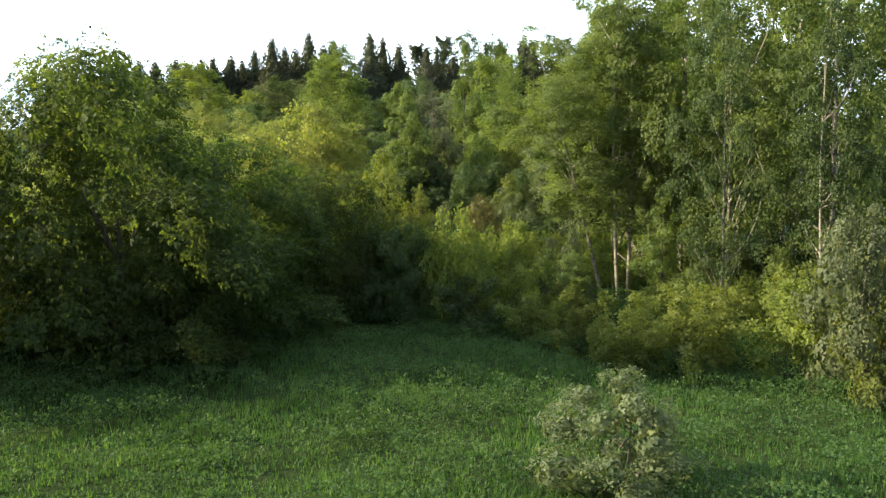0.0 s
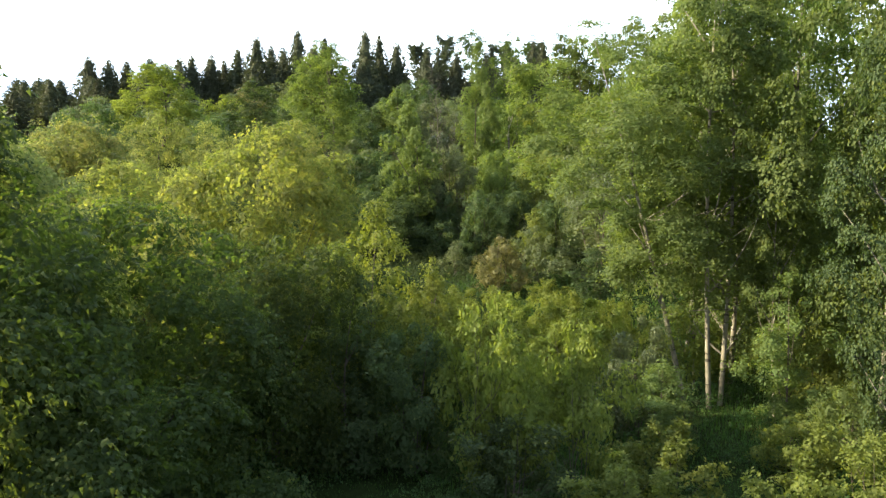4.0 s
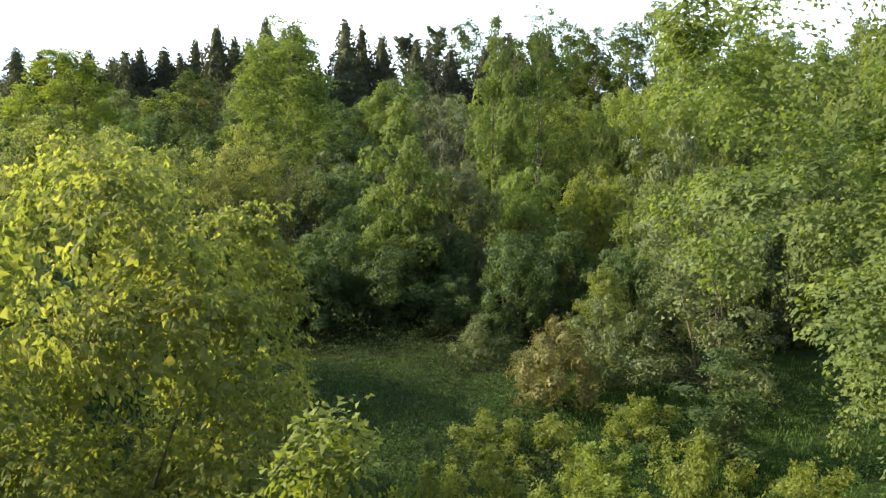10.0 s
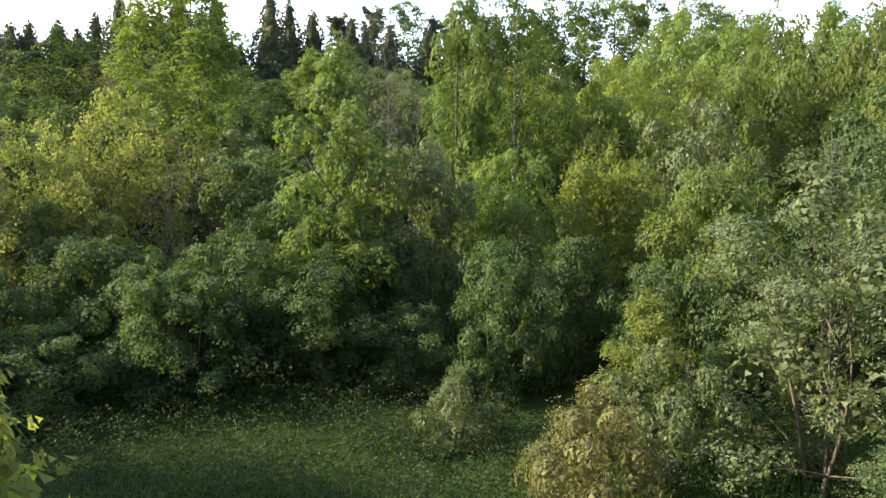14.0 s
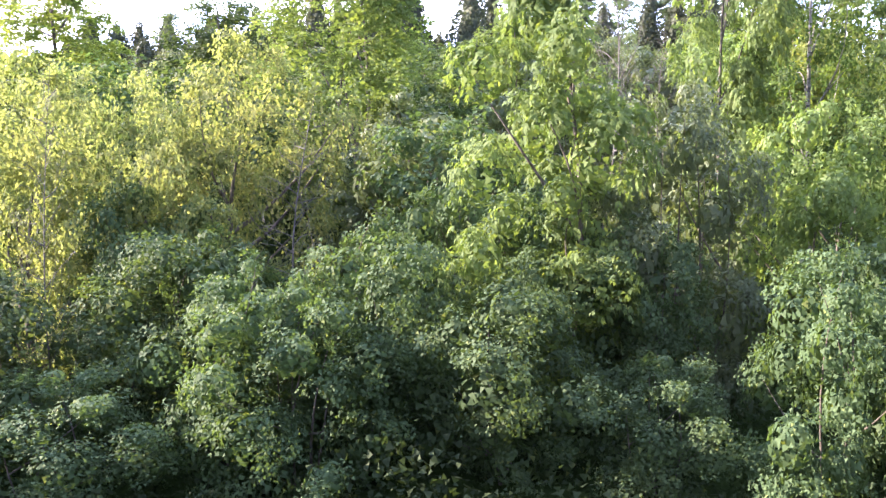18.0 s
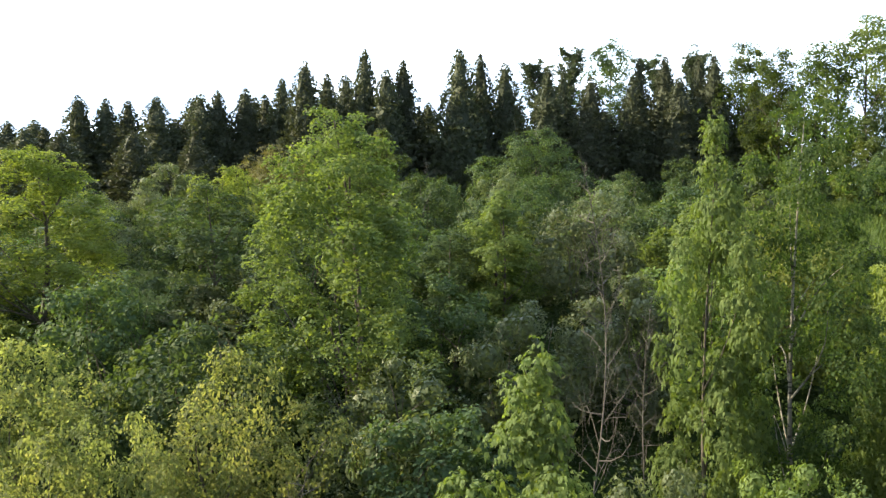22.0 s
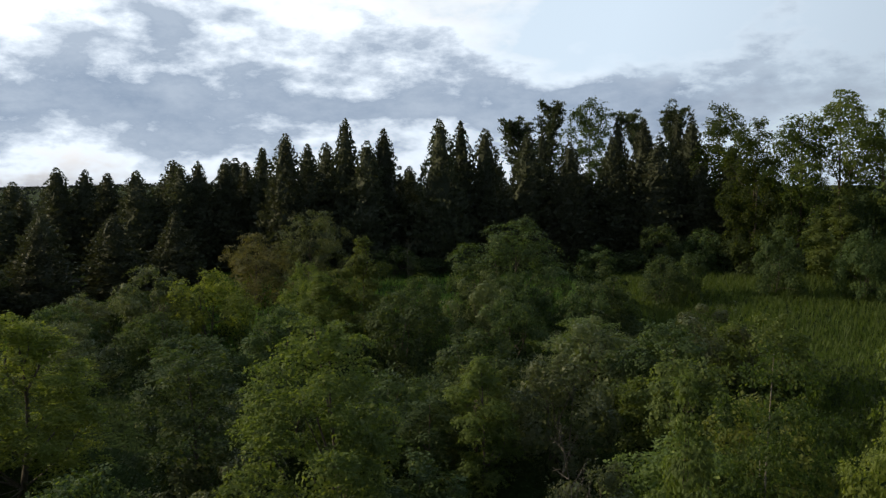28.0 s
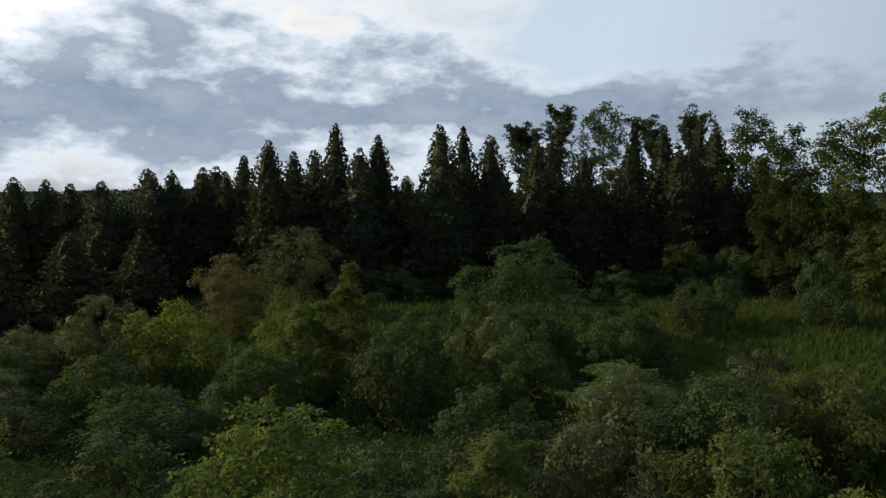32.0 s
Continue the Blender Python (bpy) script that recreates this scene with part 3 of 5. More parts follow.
KINDS = {
    "maple_tree": lambda s: broadleaf("maple_tree", s, 9, 4.8, MAPLE, BARK, 320, 0.7, 46, 0.15, dome, 0.02, limbs=9, trunk=0.2, droop=0.1, lump=0.22,
                                      wide=0.75, spray=0.4, plate=14, leaflets=3, rise=1.3, inner=0.5, core=200, tall=0.45, lobes=(40, 0.3, 0.75)),
    "leaning_birch": lambda s: broadleaf("leaning_birch", s, 14, 3.2, ASPEN, PALE_BARK, 360, 0.5, 215, 0.074, egg, 0.05, 0.28, limbs=10, trunk=0.085,
                                         droop=0.5, lump=0.3, wide=0.85, inner=0.25, core=0, spray=0.22, loose=0.45, lobes=(30, 0.36, 0.9), lean=-0.22),
    "field_maple": lambda s: broadleaf("field_maple", s, 9, 4.8, SUN_GOLD, BARK, 240, 0.62, 78, 0.145, dome, 0.02, limbs=8, trunk=0.2, droop=0.2, lump=0.25,
                                       wide=0.75, spray=0.27, plate=8, rise=1.0, inner=0.5, core=137, tall=0.6, lobes=(28, 0.32, 0.8)),
    "boxelder_tree": lambda s: broadleaf("boxelder_tree", s, 9, 4.8, BOXELDER, BARK, 380, 0.62, 56, 0.145, dome, 0.02, limbs=9, trunk=0.2, droop=0.2, lump=0.22,
                                         wide=0.6, spray=0.36, plate=14, leaflets=4, rise=1.3, inner=0.55, core=100, tall=0.45, lobes=(44, 0.3, 0.75)),
    "birch_tree": lambda s: broadleaf("birch_tree", s, 14, 3.2, ASPEN, PALE_BARK, 290, 0.48, 160, 0.092, egg, 0.05, 0.32, limbs=10, trunk=0.1,
                                      droop=0.5, lump=0.3, wide=0.85, inner=0.25, core=0, spray=0.22, loose=0.45, lobes=(28, 0.36, 0.9)),
    "aspen_tree": lambda s: broadleaf("aspen_tree", s, 14, 3.2, ASPEN, PALE_BARK, 230, 0.5, 90, 0.11, egg, 0.05, 0.17, limbs=12, trunk=0.12,
                                      droop=0.4, lump=0.3, wide=0.85, inner=0.25, core=30, spray=0.24, loose=0.45, lobes=(30, 0.34, 0.95)),
    "poplar_tree": lambda s: broadleaf("poplar_tree", s, 12, 3.3, POPLAR, BARK, 520, 0.36, 84, 0.105, pillar, 0.0, limbs=18, trunk=0.13,
                                       droop=0.1, lump=0.16, upright=1.2, wide=0.8, inner=0.5, spray=0.21, rise=1.7, loose=0.8, core=150, lobes=(70, 0.23, 1.15)),
    "ash_tree": lambda s: broadleaf("ash_tree", s, 10, 2.3, ASH, BARK, 150, 0.4, 72, 0.15, spire, 0.05, 0.08, limbs=9, trunk=0.1, droop=0.7,
                                    lump=0.28, upright=0.6, wide=0.45, inner=0.45, spray=0.24, plate=6, leaflets=5, core=200, lobes=(24, 0.36, 1.1)),
    "tall_shrub": lambda s: broadleaf("tall_shrub", s, 5, 3, DOGWOOD, BARK, 190, 0.4, 84, 0.088, shrub, 0.03, stems=4, limbs=10, trunk=0.08, lump=0.25,
                                      wide=0.75, inner=0.5, spray=0.19, core=200, droop=0.2, lobes=(22, 0.32, 0.75)),
    "hill_shrub": lambda s: broadleaf("hill_shrub", s, 5, 3, DOGWOOD, BARK, 150, 0.44, 44, 0.15, shrub, 0.02, stems=4, limbs=8, trunk=0.08, lump=0.28,
                                      wide=0.7, inner=0.5, spray=0.24, core=200, droop=0.2, lobes=(20, 0.33, 0.8)),
    "willow_shrub": lambda s: broadleaf("willow_shrub", s, 4, 2.4, WILLOW, BARK, 130, 0.32, 60, 0.085, shrub, 0.03, stems=5, limbs=12, trunk=0.06,
                                        droop=-0.1, lump=0.28, wide=0.5, inner=0.5, spray=0.17, rise=0.6, loose=0.4, core=200, lobes=(18, 0.34, 0.85)),
    "willow_tree": lambda s: broadleaf("willow_tree", s, 9, 3.2, WILLOW, BARK, 300, 0.4, 96, 0.085, dome, 0.03, stems=3, limbs=14, trunk=0.1,
                                       droop=0.2, lump=0.28, wide=0.5, inner=0.4, spray=0.19, rise=0.6, loose=0.4, core=150, lobes=(28, 0.33, 0.85)),
    "sapling": lambda s: broadleaf("sapling", s, 6, 1.4, FRESH, BARK, 130, 0.26, 62, 0.085, spire, 0.05, limbs=14, trunk=0.045, droop=0.2, lump=0.45,
                                   upright=0.6, wide=0.6, inner=0.35, spray=0.16, core=125, shoots=0.9, lobes=(26, 0.36, 1.0)),
    "low_shrub": lambda s: broadleaf("low_shrub", s, 2.2, 1.3, FRESH, BARK, 90, 0.2, 40, 0.1, shrub, 0.05, stems=5, limbs=10, trunk=0.025,
                                     droop=0.0, lump=0.55, wide=0.55, spray=0.12, shoots=0.9, rise=0.6, loose=0.4, core=137, lobes=(18, 0.3, 0.9)),
    "far_poplar": lambda s: broadleaf("far_poplar", s, 14, 3.4, POPLAR, BARK, 230, 0.5, 44, 0.2, egg, 0.03, 0.08, limbs=10, trunk=0.14,
                                      droop=0.15, lump=0.3, upright=0.7, spray=0.3, wide=0.75, inner=0.35, core=200, lobes=(32, 0.3, 1.1)),
    "cedar_tree": lambda s: conifer("cedar_tree", s, 15, 3.4, CEDAR, 110, 44, 0.42),
    "pine_tree": lambda s: white_pine("pine_tree", s, 20, 3.6),
    "dead_tree": lambda s: dead_tree("dead_tree", s, 10, 3.0),
}
SIZE = {"maple_tree": (9, 4.8), "field_maple": (9, 4.8), "boxelder_tree": (9, 4.8), "birch_tree": (14, 3.2), "leaning_birch": (14, 3.2), "aspen_tree": (14, 3.2), "poplar_tree": (12, 3.3), "ash_tree": (10, 2.3), "tall_shrub": (5, 3),
        "hill_shrub": (5, 3), "willow_shrub": (4, 2.4), "willow_tree": (9, 3.2), "sapling": (6, 1.4), "low_shrub": (2.2, 1.3), "far_poplar": (14, 3.4), "cedar_tree": (15, 3.4), "pine_tree": (20, 3.6),
        "dead_tree": (10, 3.0)}
CATEGORY = {"tall_shrub": "shrub", "hill_shrub": "shrub", "willow_shrub": "shrub", "low_shrub": "shrub", "cedar_tree": "conifer", "pine_tree": "pine",
            "dead_tree": "dead tree"}
VARIANTS = {"maple_tree": 3, "field_maple": 3, "boxelder_tree": 1, "birch_tree": 1, "leaning_birch": 1, "aspen_tree": 3, "poplar_tree": 3, "ash_tree": 2, "tall_shrub": 3, "hill_shrub": 3, "willow_shrub": 3, "willow_tree": 1, "sapling": 3,
            "low_shrub": 3, "far_poplar": 3, "cedar_tree": 7, "pine_tree": 4, "dead_tree": 3}
made, planted = {}, {}


def plant(kind, x, y, top, r, label, mat=None, group="", turn=None, lean=None):
    """A plant whose crown reaches up to the height top above the meadow, r metres wide from its stem."""
    k = planted.get(kind, 0)
    planted[kind] = k + 1
    z = float(ground_z(x, y))
    h0, r0 = SIZE[kind]
    turn = (k * 137.5) % 360 if turn is None else turn
    m = pose(x, y, z, 0, 0, turn) @ Matrix.Diagonal((r / r0, r / r0, (top - z) / h0, 1))
    key = (kind, k % VARIANTS[kind])
    if key not in made:
        made[key] = KINDS[kind](11 + 7 * (k % VARIANTS[kind]) + len(kind))
        ob = made[key]
        ob.matrix_world = m
    else:
        ob = made[key]
        keep = ob.scale.copy()
        ob = copy_thing(ob, m @ Matrix.Diagonal((1 / keep.x, 1 / keep.y, 1 / keep.z, 1)))
    if mat:
        for child in ob.children:
            if child.name.startswith("crown"):
                child.material_slots[0].link = "OBJECT"
                child.material_slots[0].material = mat
    else:
        for child in ob.children:
            if child.name.startswith("crown"):
                child.material_slots[0].link = "DATA"
    return tagged(ob, label, CATEGORY.get(kind, "tree"), group)



# ---- the plants, from the meadow up to the ridge ----

# start of the meadow: bushes in the open
plant("willow_shrub", 4.85, 17.0, 0.8, 1.95, "small rounded grey-green shrub standing alone in the meadow", WILLOW)
plant("willow_shrub", 14.3, 23.8, 4.5, 2.4, "pale grey-green willow shrub beside the meadow", WILLOW)
plant("low_shrub", 8.3, 27.5, 0.6, 1.3, "leafy yellow-green shrub at the meadow edge", FRESH, group="bushes along the meadow edge")
plant("low_shrub", 10.2, 27.0, 0.9, 1.5, "leafy yellow-green shrub at the meadow edge", FRESH, group="bushes along the meadow edge")
plant("low_shrub", 9.2, 29.5, 0.9, 1.4, "leafy yellow-green shrub at the meadow edge", FRESH, group="bushes along the meadow edge")
plant("low_shrub", 11.8, 29.0, 1.2, 1.6, "leafy yellow-green shrub at the meadow edge", FRESH, group="bushes along the meadow edge")
plant("low_shrub", 13.6, 26.5, 1.6, 1.6, "leafy yellow-green shrub at the meadow edge", FRESH, group="bushes along the meadow edge")
plant("low_shrub", 12.5, 32.5, 0.9, 1.5, "leafy yellow-green shrub at the meadow edge", FRESH, group="bushes along the meadow edge")
plant("low_shrub", 15.5, 30.0, 1.9, 1.8, "leafy yellow-green shrub at the meadow edge", FRESH, group="bushes along the meadow edge")
plant("low_shrub", 7.0, 30.0, 0.2, 1.1, "leafy yellow-green shrub at the meadow edge", FRESH, group="bushes along the meadow edge")
plant("low_shrub", 14.5, 23.0, 1.8, 1.5, "leafy yellow-green shrub at the meadow edge", FRESH, group="bushes along the meadow edge")

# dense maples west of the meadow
plant("maple_tree", -9.0, 29.8, 10.1, 5.2, "maple added off to the left to cast shade down to the ground", group="maples beside the meadow")
plant("maple_tree", -15.5, 30.5, 8.4, 4.2, "maple with sunlight put into its yellow-green leaf colour", SUN_GOLD, group="maples beside the meadow")
plant("maple_tree", -5.6, 32.8, 7.0, 4.3, "maple added off to the left to cast shade down to the ground", group="maples beside the meadow")
plant("maple_tree", -2.6, 36.6, 6.0, 3.1, "maple added off to the left to cast shade down to the ground", group="maples beside the meadow")
plant("maple_tree", -12.4, 39.6, 9.8, 4.4, "maple with sunlight put into its yellow-green leaf colour", SUN_GOLD, group="maples beside the meadow")
plant("maple_tree", -14.5, 46.5, 6.8, 4.6, "maple with sunlight put into its yellow-green leaf colour", BOXELDER, group="maples beside the meadow")
plant("maple_tree", -10.5, 52.0, 8.8, 4.2, "maple with sunlight put into its yellow-green leaf colour", BOXELDER, group="maples beside the meadow")
plant("maple_tree", -16.0, 60.0, 11.0, 4.6, "maple with sunlight put into its yellow-green leaf colour", SUN_GOLD, group="maples beside the meadow")
plant("maple_tree", -6.4, 28.4, 3.6, 2.6, "maple added off to the left to cast shade down to the ground", group="maples beside the meadow")
plant("boxelder_tree", -3.8, 45.4, 9.8, 4.6, "boxelder with hanging leaflets coloured a sunlit yellow-green", group="maples beside the meadow")
# field maples added off to the left, only to cast shade
plant("field_maple", -17.0, 34.0, 7.6, 4.8, "maple added off to the left to cast shade", MAPLE, group="maples beside the meadow")
plant("field_maple", -23.0, 39.0, 8.4, 5.2, "maple added off to the left to cast shade", MAPLE, group="maples beside the meadow")
plant("field_maple", -26.0, 31.0, 7.6, 5.2, "maple added off to the left to cast shade", MAPLE, group="maples beside the meadow")
plant("field_maple", -24.0, 26.5, 7.6, 4.2, "maple added out of view to shade the meadow", MAPLE, group="maples beside the meadow")

# two more beyond the view, placed to block sun from the meadow
plant("field_maple", -15.4, 24.6, 6.6, 2.8, "maple added out of view to shade the meadow", MAPLE, group="maples beside the meadow")
plant("field_maple", -17.5, 26.4, 7.0, 3.2, "maple added out of view to shade the meadow", MAPLE, group="maples beside the meadow")

# thicket ahead of the meadow
plant("tall_shrub", 1.2, 36.2, 3.4, 1.9, "dark green shrub in the thicket", DOGWOOD, group="thicket shrubs")
plant("sapling", 0.3, 38.9, 6.6, 1.6, "sunlit yellow-green shrub in the thicket", FRESH, group="thicket shrubs")
plant("sapling", 1.9, 37.5, 5.1, 1.2, "sunlit yellow-green shrub in the thicket", FRESH, group="thicket shrubs")
plant("low_shrub", 3.1, 35.0, 4.1, 1.6, "sunlit yellow-green shrub in the thicket", FRESH, group="thicket shrubs")
plant("low_shrub", 5.6, 35.1, 3.4, 1.5, "sunlit yellow-green shrub in the thicket", FRESH, group="thicket shrubs")
plant("low_shrub", 3.4, 33.4, 1.2, 1.5, "dark green shrub in the thicket", DOGWOOD, group="thicket shrubs")
plant("low_shrub", 5.8, 31.8, 0.6, 1.4, "sunlit yellow-green shrub in the thicket", FRESH, group="thicket shrubs")
plant("low_shrub", 7.5, 33.5, 1.0, 1.4, "sunlit yellow-green shrub in the thicket", FRESH, group="thicket shrubs")
plant("willow_shrub", 8.6, 38.5, 3.2, 1.6, "sunlit yellow-green shrub in the thicket", WILLOW, group="thicket shrubs")
plant("low_shrub", 4.4, 39.0, 2.4, 1.5, "sunlit yellow-green shrub in the thicket", FRESH, group="thicket shrubs")
plant("willow_shrub", 6.6, 40.5, 2.6, 1.6, "sunlit yellow-green shrub in the thicket", FRESH, group="thicket shrubs")
plant("low_shrub", 2.2, 42.0, 2.6, 1.4, "sunlit yellow-green shrub in the thicket", FRESH, group="thicket shrubs")
plant("low_shrub", 4.6, 44.0, 2.3, 1.5, "sunlit yellow-green shrub in the thicket", FRESH, group="thicket shrubs")
plant("low_shrub", 7.2, 45.0, 2.4, 1.5, "sunlit yellow-green shrub in the thicket", FRESH, group="thicket shrubs")
plant("low_shrub", 1.5, 45.5, 2.6, 1.1, "sunlit yellow-green shrub in the thicket", FRESH, group="thicket shrubs")
plant("low_shrub", 9.5, 47.0, 2.4, 1.5, "sunlit yellow-green shrub in the thicket", FRESH, group="thicket shrubs")
plant("sapling", -0.3, 36.2, 4.6, 1.4, "dark green shrub in the thicket", DOGWOOD, group="thicket shrubs")
plant("sapling", -0.9, 40.2, 5.2, 1.4, "sunlit yellow-green shrub in the thicket", FRESH, group="thicket shrubs")
plant("low_shrub", 3.2, 47.4, 1.8, 1.1, "sunlit yellow-green shrub in the thicket", FRESH, group="thicket shrubs")
plant("low_shrub", 11.5, 43.0, 2.6, 1.5, "sunlit yellow-green shrub in the thicket", FRESH, group="thicket shrubs")
plant("low_shrub", 2.5, 50.0, 2.4, 1.1, "low sunlit shrub among tall weeds in the clearing", FRESH, group="tall weeds and shrubs in the clearing")
plant("low_shrub", 4.0, 52.5, 2.0, 1.1, "low sunlit shrub among tall weeds in the clearing", FRESH, group="tall weeds and shrubs in the clearing")
plant("low_shrub", 5.5, 49.5, 2.4, 1.1, "low sunlit shrub among tall weeds in the clearing", FRESH, group="tall weeds and shrubs in the clearing")
plant("low_shrub", 7.0, 52.5, 2.0, 1.1, "low sunlit shrub among tall weeds in the clearing", FRESH, group="tall weeds and shrubs in the clearing")
plant("low_shrub", 8.5, 50.0, 2.4, 1.1, "low sunlit shrub among tall weeds in the clearing", FRESH, group="tall weeds and shrubs in the clearing")
plant("low_shrub", 3.2, 47.8, 2.1, 1.1, "low sunlit shrub among tall weeds in the clearing", FRESH, group="tall weeds and shrubs in the clearing")
plant("low_shrub", 10.0, 53.0, 2.0, 1.1, "low sunlit shrub among tall weeds in the clearing", FRESH, group="tall weeds and shrubs in the clearing")
plant("low_shrub", 6.2, 55.0, 2.1, 1.1, "low sunlit shrub among tall weeds in the clearing", FRESH, group="tall weeds and shrubs in the clearing")
plant("low_shrub", 1.2, 48.5, 2.4, 1.1, "low sunlit shrub among tall weeds in the clearing", FRESH, group="tall weeds and shrubs in the clearing")
plant("low_shrub", 9.3, 56.0, 2.3, 1.1, "low sunlit shrub among tall weeds in the clearing", FRESH, group="tall weeds and shrubs in the clearing")
plant("low_shrub", 12.0, 51.0, 1.8, 1.1, "low sunlit shrub among tall weeds in the clearing", FRESH, group="tall weeds and shrubs in the clearing")
plant("low_shrub", 4.4, 55.6, 2.0, 1.1, "low sunlit shrub among tall weeds in the clearing", FRESH, group="tall weeds and shrubs in the clearing")
plant("low_shrub", 7.4, 48.0, 2.0, 1.1, "low sunlit shrub among tall weeds in the clearing", FRESH, group="tall weeds and shrubs in the clearing")
plant("low_shrub", 10.6, 48.6, 2.3, 1.1, "low sunlit shrub among tall weeds in the clearing", FRESH, group="tall weeds and shrubs in the clearing")

# aspens east of the meadow
plant("aspen_tree", 12.8, 42.2, 15.2, 2.8, "tall aspen with a pale trunk and fine fluttering leaves", group="aspens")
plant("aspen_tree", 16.2, 38.0, 17.0, 3.2, "tall aspen with a pale trunk and fine fluttering leaves", group="aspens")
plant("aspen_tree", 16.9, 44.6, 19.0, 3.6, "tall aspen with a pale trunk and fine fluttering leaves", group="aspens")
plant("aspen_tree", 14.6, 50.0, 16.0, 3.4, "tall aspen with a pale trunk and fine fluttering leaves", group="aspens")
plant("aspen_tree", 20.5, 40.5, 20.0, 4.0, "tall aspen with a pale trunk and fine fluttering leaves", group="aspens")
plant("aspen_tree", 19.0, 34.0, 18.5, 3.5, "tall aspen with a pale trunk and fine fluttering leaves", group="aspens")
plant("aspen_tree", 22.5, 47.0, 20.5, 4.2, "tall aspen with a pale trunk and fine fluttering leaves", group="aspens")
plant("aspen_tree", 20.0, 54.0, 18.5, 3.8, "tall aspen with a pale trunk and fine fluttering leaves", group="aspens")
plant("aspen_tree", 26.0, 52.0, 21.0, 4.4, "tall aspen with a pale trunk and fine fluttering leaves", group="aspens")
plant("aspen_tree", 25.5, 36.0, 20.0, 4.2, "tall aspen with a pale trunk and fine fluttering leaves", group="aspens")
plant("aspen_tree", 28.0, 44.0, 21.0, 4.4, "tall aspen with a pale trunk and fine fluttering leaves", group="aspens")
plant("aspen_tree", 14.6, 45.4, 18.0, 3.2, "tall aspen with a pale trunk and fine fluttering leaves", group="aspens")
plant("aspen_tree", 18.2, 48.5, 19.5, 3.6, "tall aspen with a pale trunk and fine fluttering leaves", group="aspens")
plant("aspen_tree", 23.5, 41.5, 21.0, 4.0, "tall aspen with a pale trunk and fine fluttering leaves", group="aspens")
plant("birch_tree", 12.2, 41.7, 16.5, 3.3, "tall birch with a slender pale trunk", group="aspens")
plant("leaning_birch", 11.6, 42.3, 13.0, 4.2, "leaning birch with small leaves on spreading limbs", group="aspens", turn=0)
plant("willow_shrub", 14.0, 36.0, 1.4, 1.5, "young leafy bush growing under the aspens", ASPEN, group="saplings under the aspens")
plant("willow_shrub", 16.0, 40.5, 2.0, 1.7, "young leafy bush growing under the aspens", FRESH, group="saplings under the aspens")
plant("willow_shrub", 18.0, 36.0, 2.2, 1.8, "young leafy bush growing under the aspens", ASPEN, group="saplings under the aspens")
plant("willow_shrub", 15.0, 33.5, 1.4, 1.5, "young leafy bush growing under the aspens", FRESH, group="saplings under the aspens")
plant("willow_shrub", 19.8, 41.0, 3.0, 1.9, "young leafy bush growing under the aspens", DOGWOOD, group="saplings under the aspens")
plant("willow_shrub", 17.5, 44.0, 1.4, 1.8, "young leafy bush growing under the aspens", FRESH, group="saplings under the aspens")
plant("willow_shrub", 11.8, 34.6, 0.8, 1.4, "young leafy bush growing under the aspens", FRESH, group="saplings under the aspens")
plant("willow_shrub", 14.6, 46.0, 1.4, 1.7, "young leafy bush growing under the aspens", FRESH, group="saplings under the aspens")
plant("willow_shrub", 22.0, 37.0, 5.0, 2.2, "young leafy bush growing under the aspens", DOGWOOD, group="saplings under the aspens")
plant("willow_shrub", 24.0, 43.0, 5.5, 2.4, "young leafy bush growing under the aspens", DOGWOOD, group="saplings under the aspens")
plant("willow_shrub", 20.5, 48.5, 2.6, 2.2, "young leafy bush growing under the aspens", FRESH, group="saplings under the aspens")
plant("willow_shrub", 17.0, 51.5, 2.2, 2.0, "young leafy bush growing under the aspens", FRESH, group="saplings under the aspens")

plant("sapling", 8.6, 36.6, 2.0, 1.2, "thin sunlit aspen sapling under the birches", ASPEN, group="saplings under the aspens")
plant("sapling", 13.4, 38.6, 4.4, 1.5, "thin sunlit aspen sapling under the birches", ASPEN, group="saplings under the aspens")

# dogwood leaf colour gives these two the darkness of shaded foliage
plant("aspen_tree", 14.1, 33.6, 12.8, 1.9, "young aspen before taller ones, leaves coloured dark for shade", DOGWOOD, group="aspens")
plant("aspen_tree", 17.2, 31.2, 12.4, 2.1, "young aspen before taller ones, leaves coloured dark for shade", DOGWOOD, group="aspens")
plant("aspen_tree", 13.8, 40.0, 10.5, 1.4, "slender aspen stem with a thin crown", group="aspens")
plant("aspen_tree", 15.2, 42.6, 11.0, 1.5, "slender aspen stem with a thin crown", group="aspens")
plant("aspen_tree", 17.4, 41.0, 11.5, 1.5, "slender aspen stem with a thin crown", group="aspens")
plant("aspen_tree", 12.8, 44.6, 10.0, 1.4, "slender aspen stem with a thin crown", group="aspens")

# foot of the slope
plant("willow_shrub", 7.3, 58.5, 4.6, 1.8, "rounded bush with dull russet-brown leaves", RUSSET)
plant("willow_shrub", 9.6, 60.2, 5.2, 1.8, "grey-green shrub beside the russet bush", WILLOW)
plant("willow_shrub", 5.2, 62.7, 4.0, 1.2, "pale silvery willow shrub standing in the grass", WILLOW)
plant("willow_tree", 13.0, 59.4, 9.4, 3.3, "large willow with bare twigs at its top", WILLOW)
plant("dead_tree", 12.9, 58.9, 9.9, 1.8, "bare dead stem standing in a willow")
plant("sapling", 11.5, 54.8, 4.0, 1.5, "dark green shrub with hanging leaves", DOGWOOD)
plant("sapling", 9.8, 61.6, 6.1, 1.3, "bright yellow-green shrub on the slope", FRESH)
plant("tall_shrub", -9.5, 61.0, 6.2, 3.0, "dark green leafy shrub crowding the foot of the slope", DOGWOOD, group="dark shrubs at the foot of the slope")
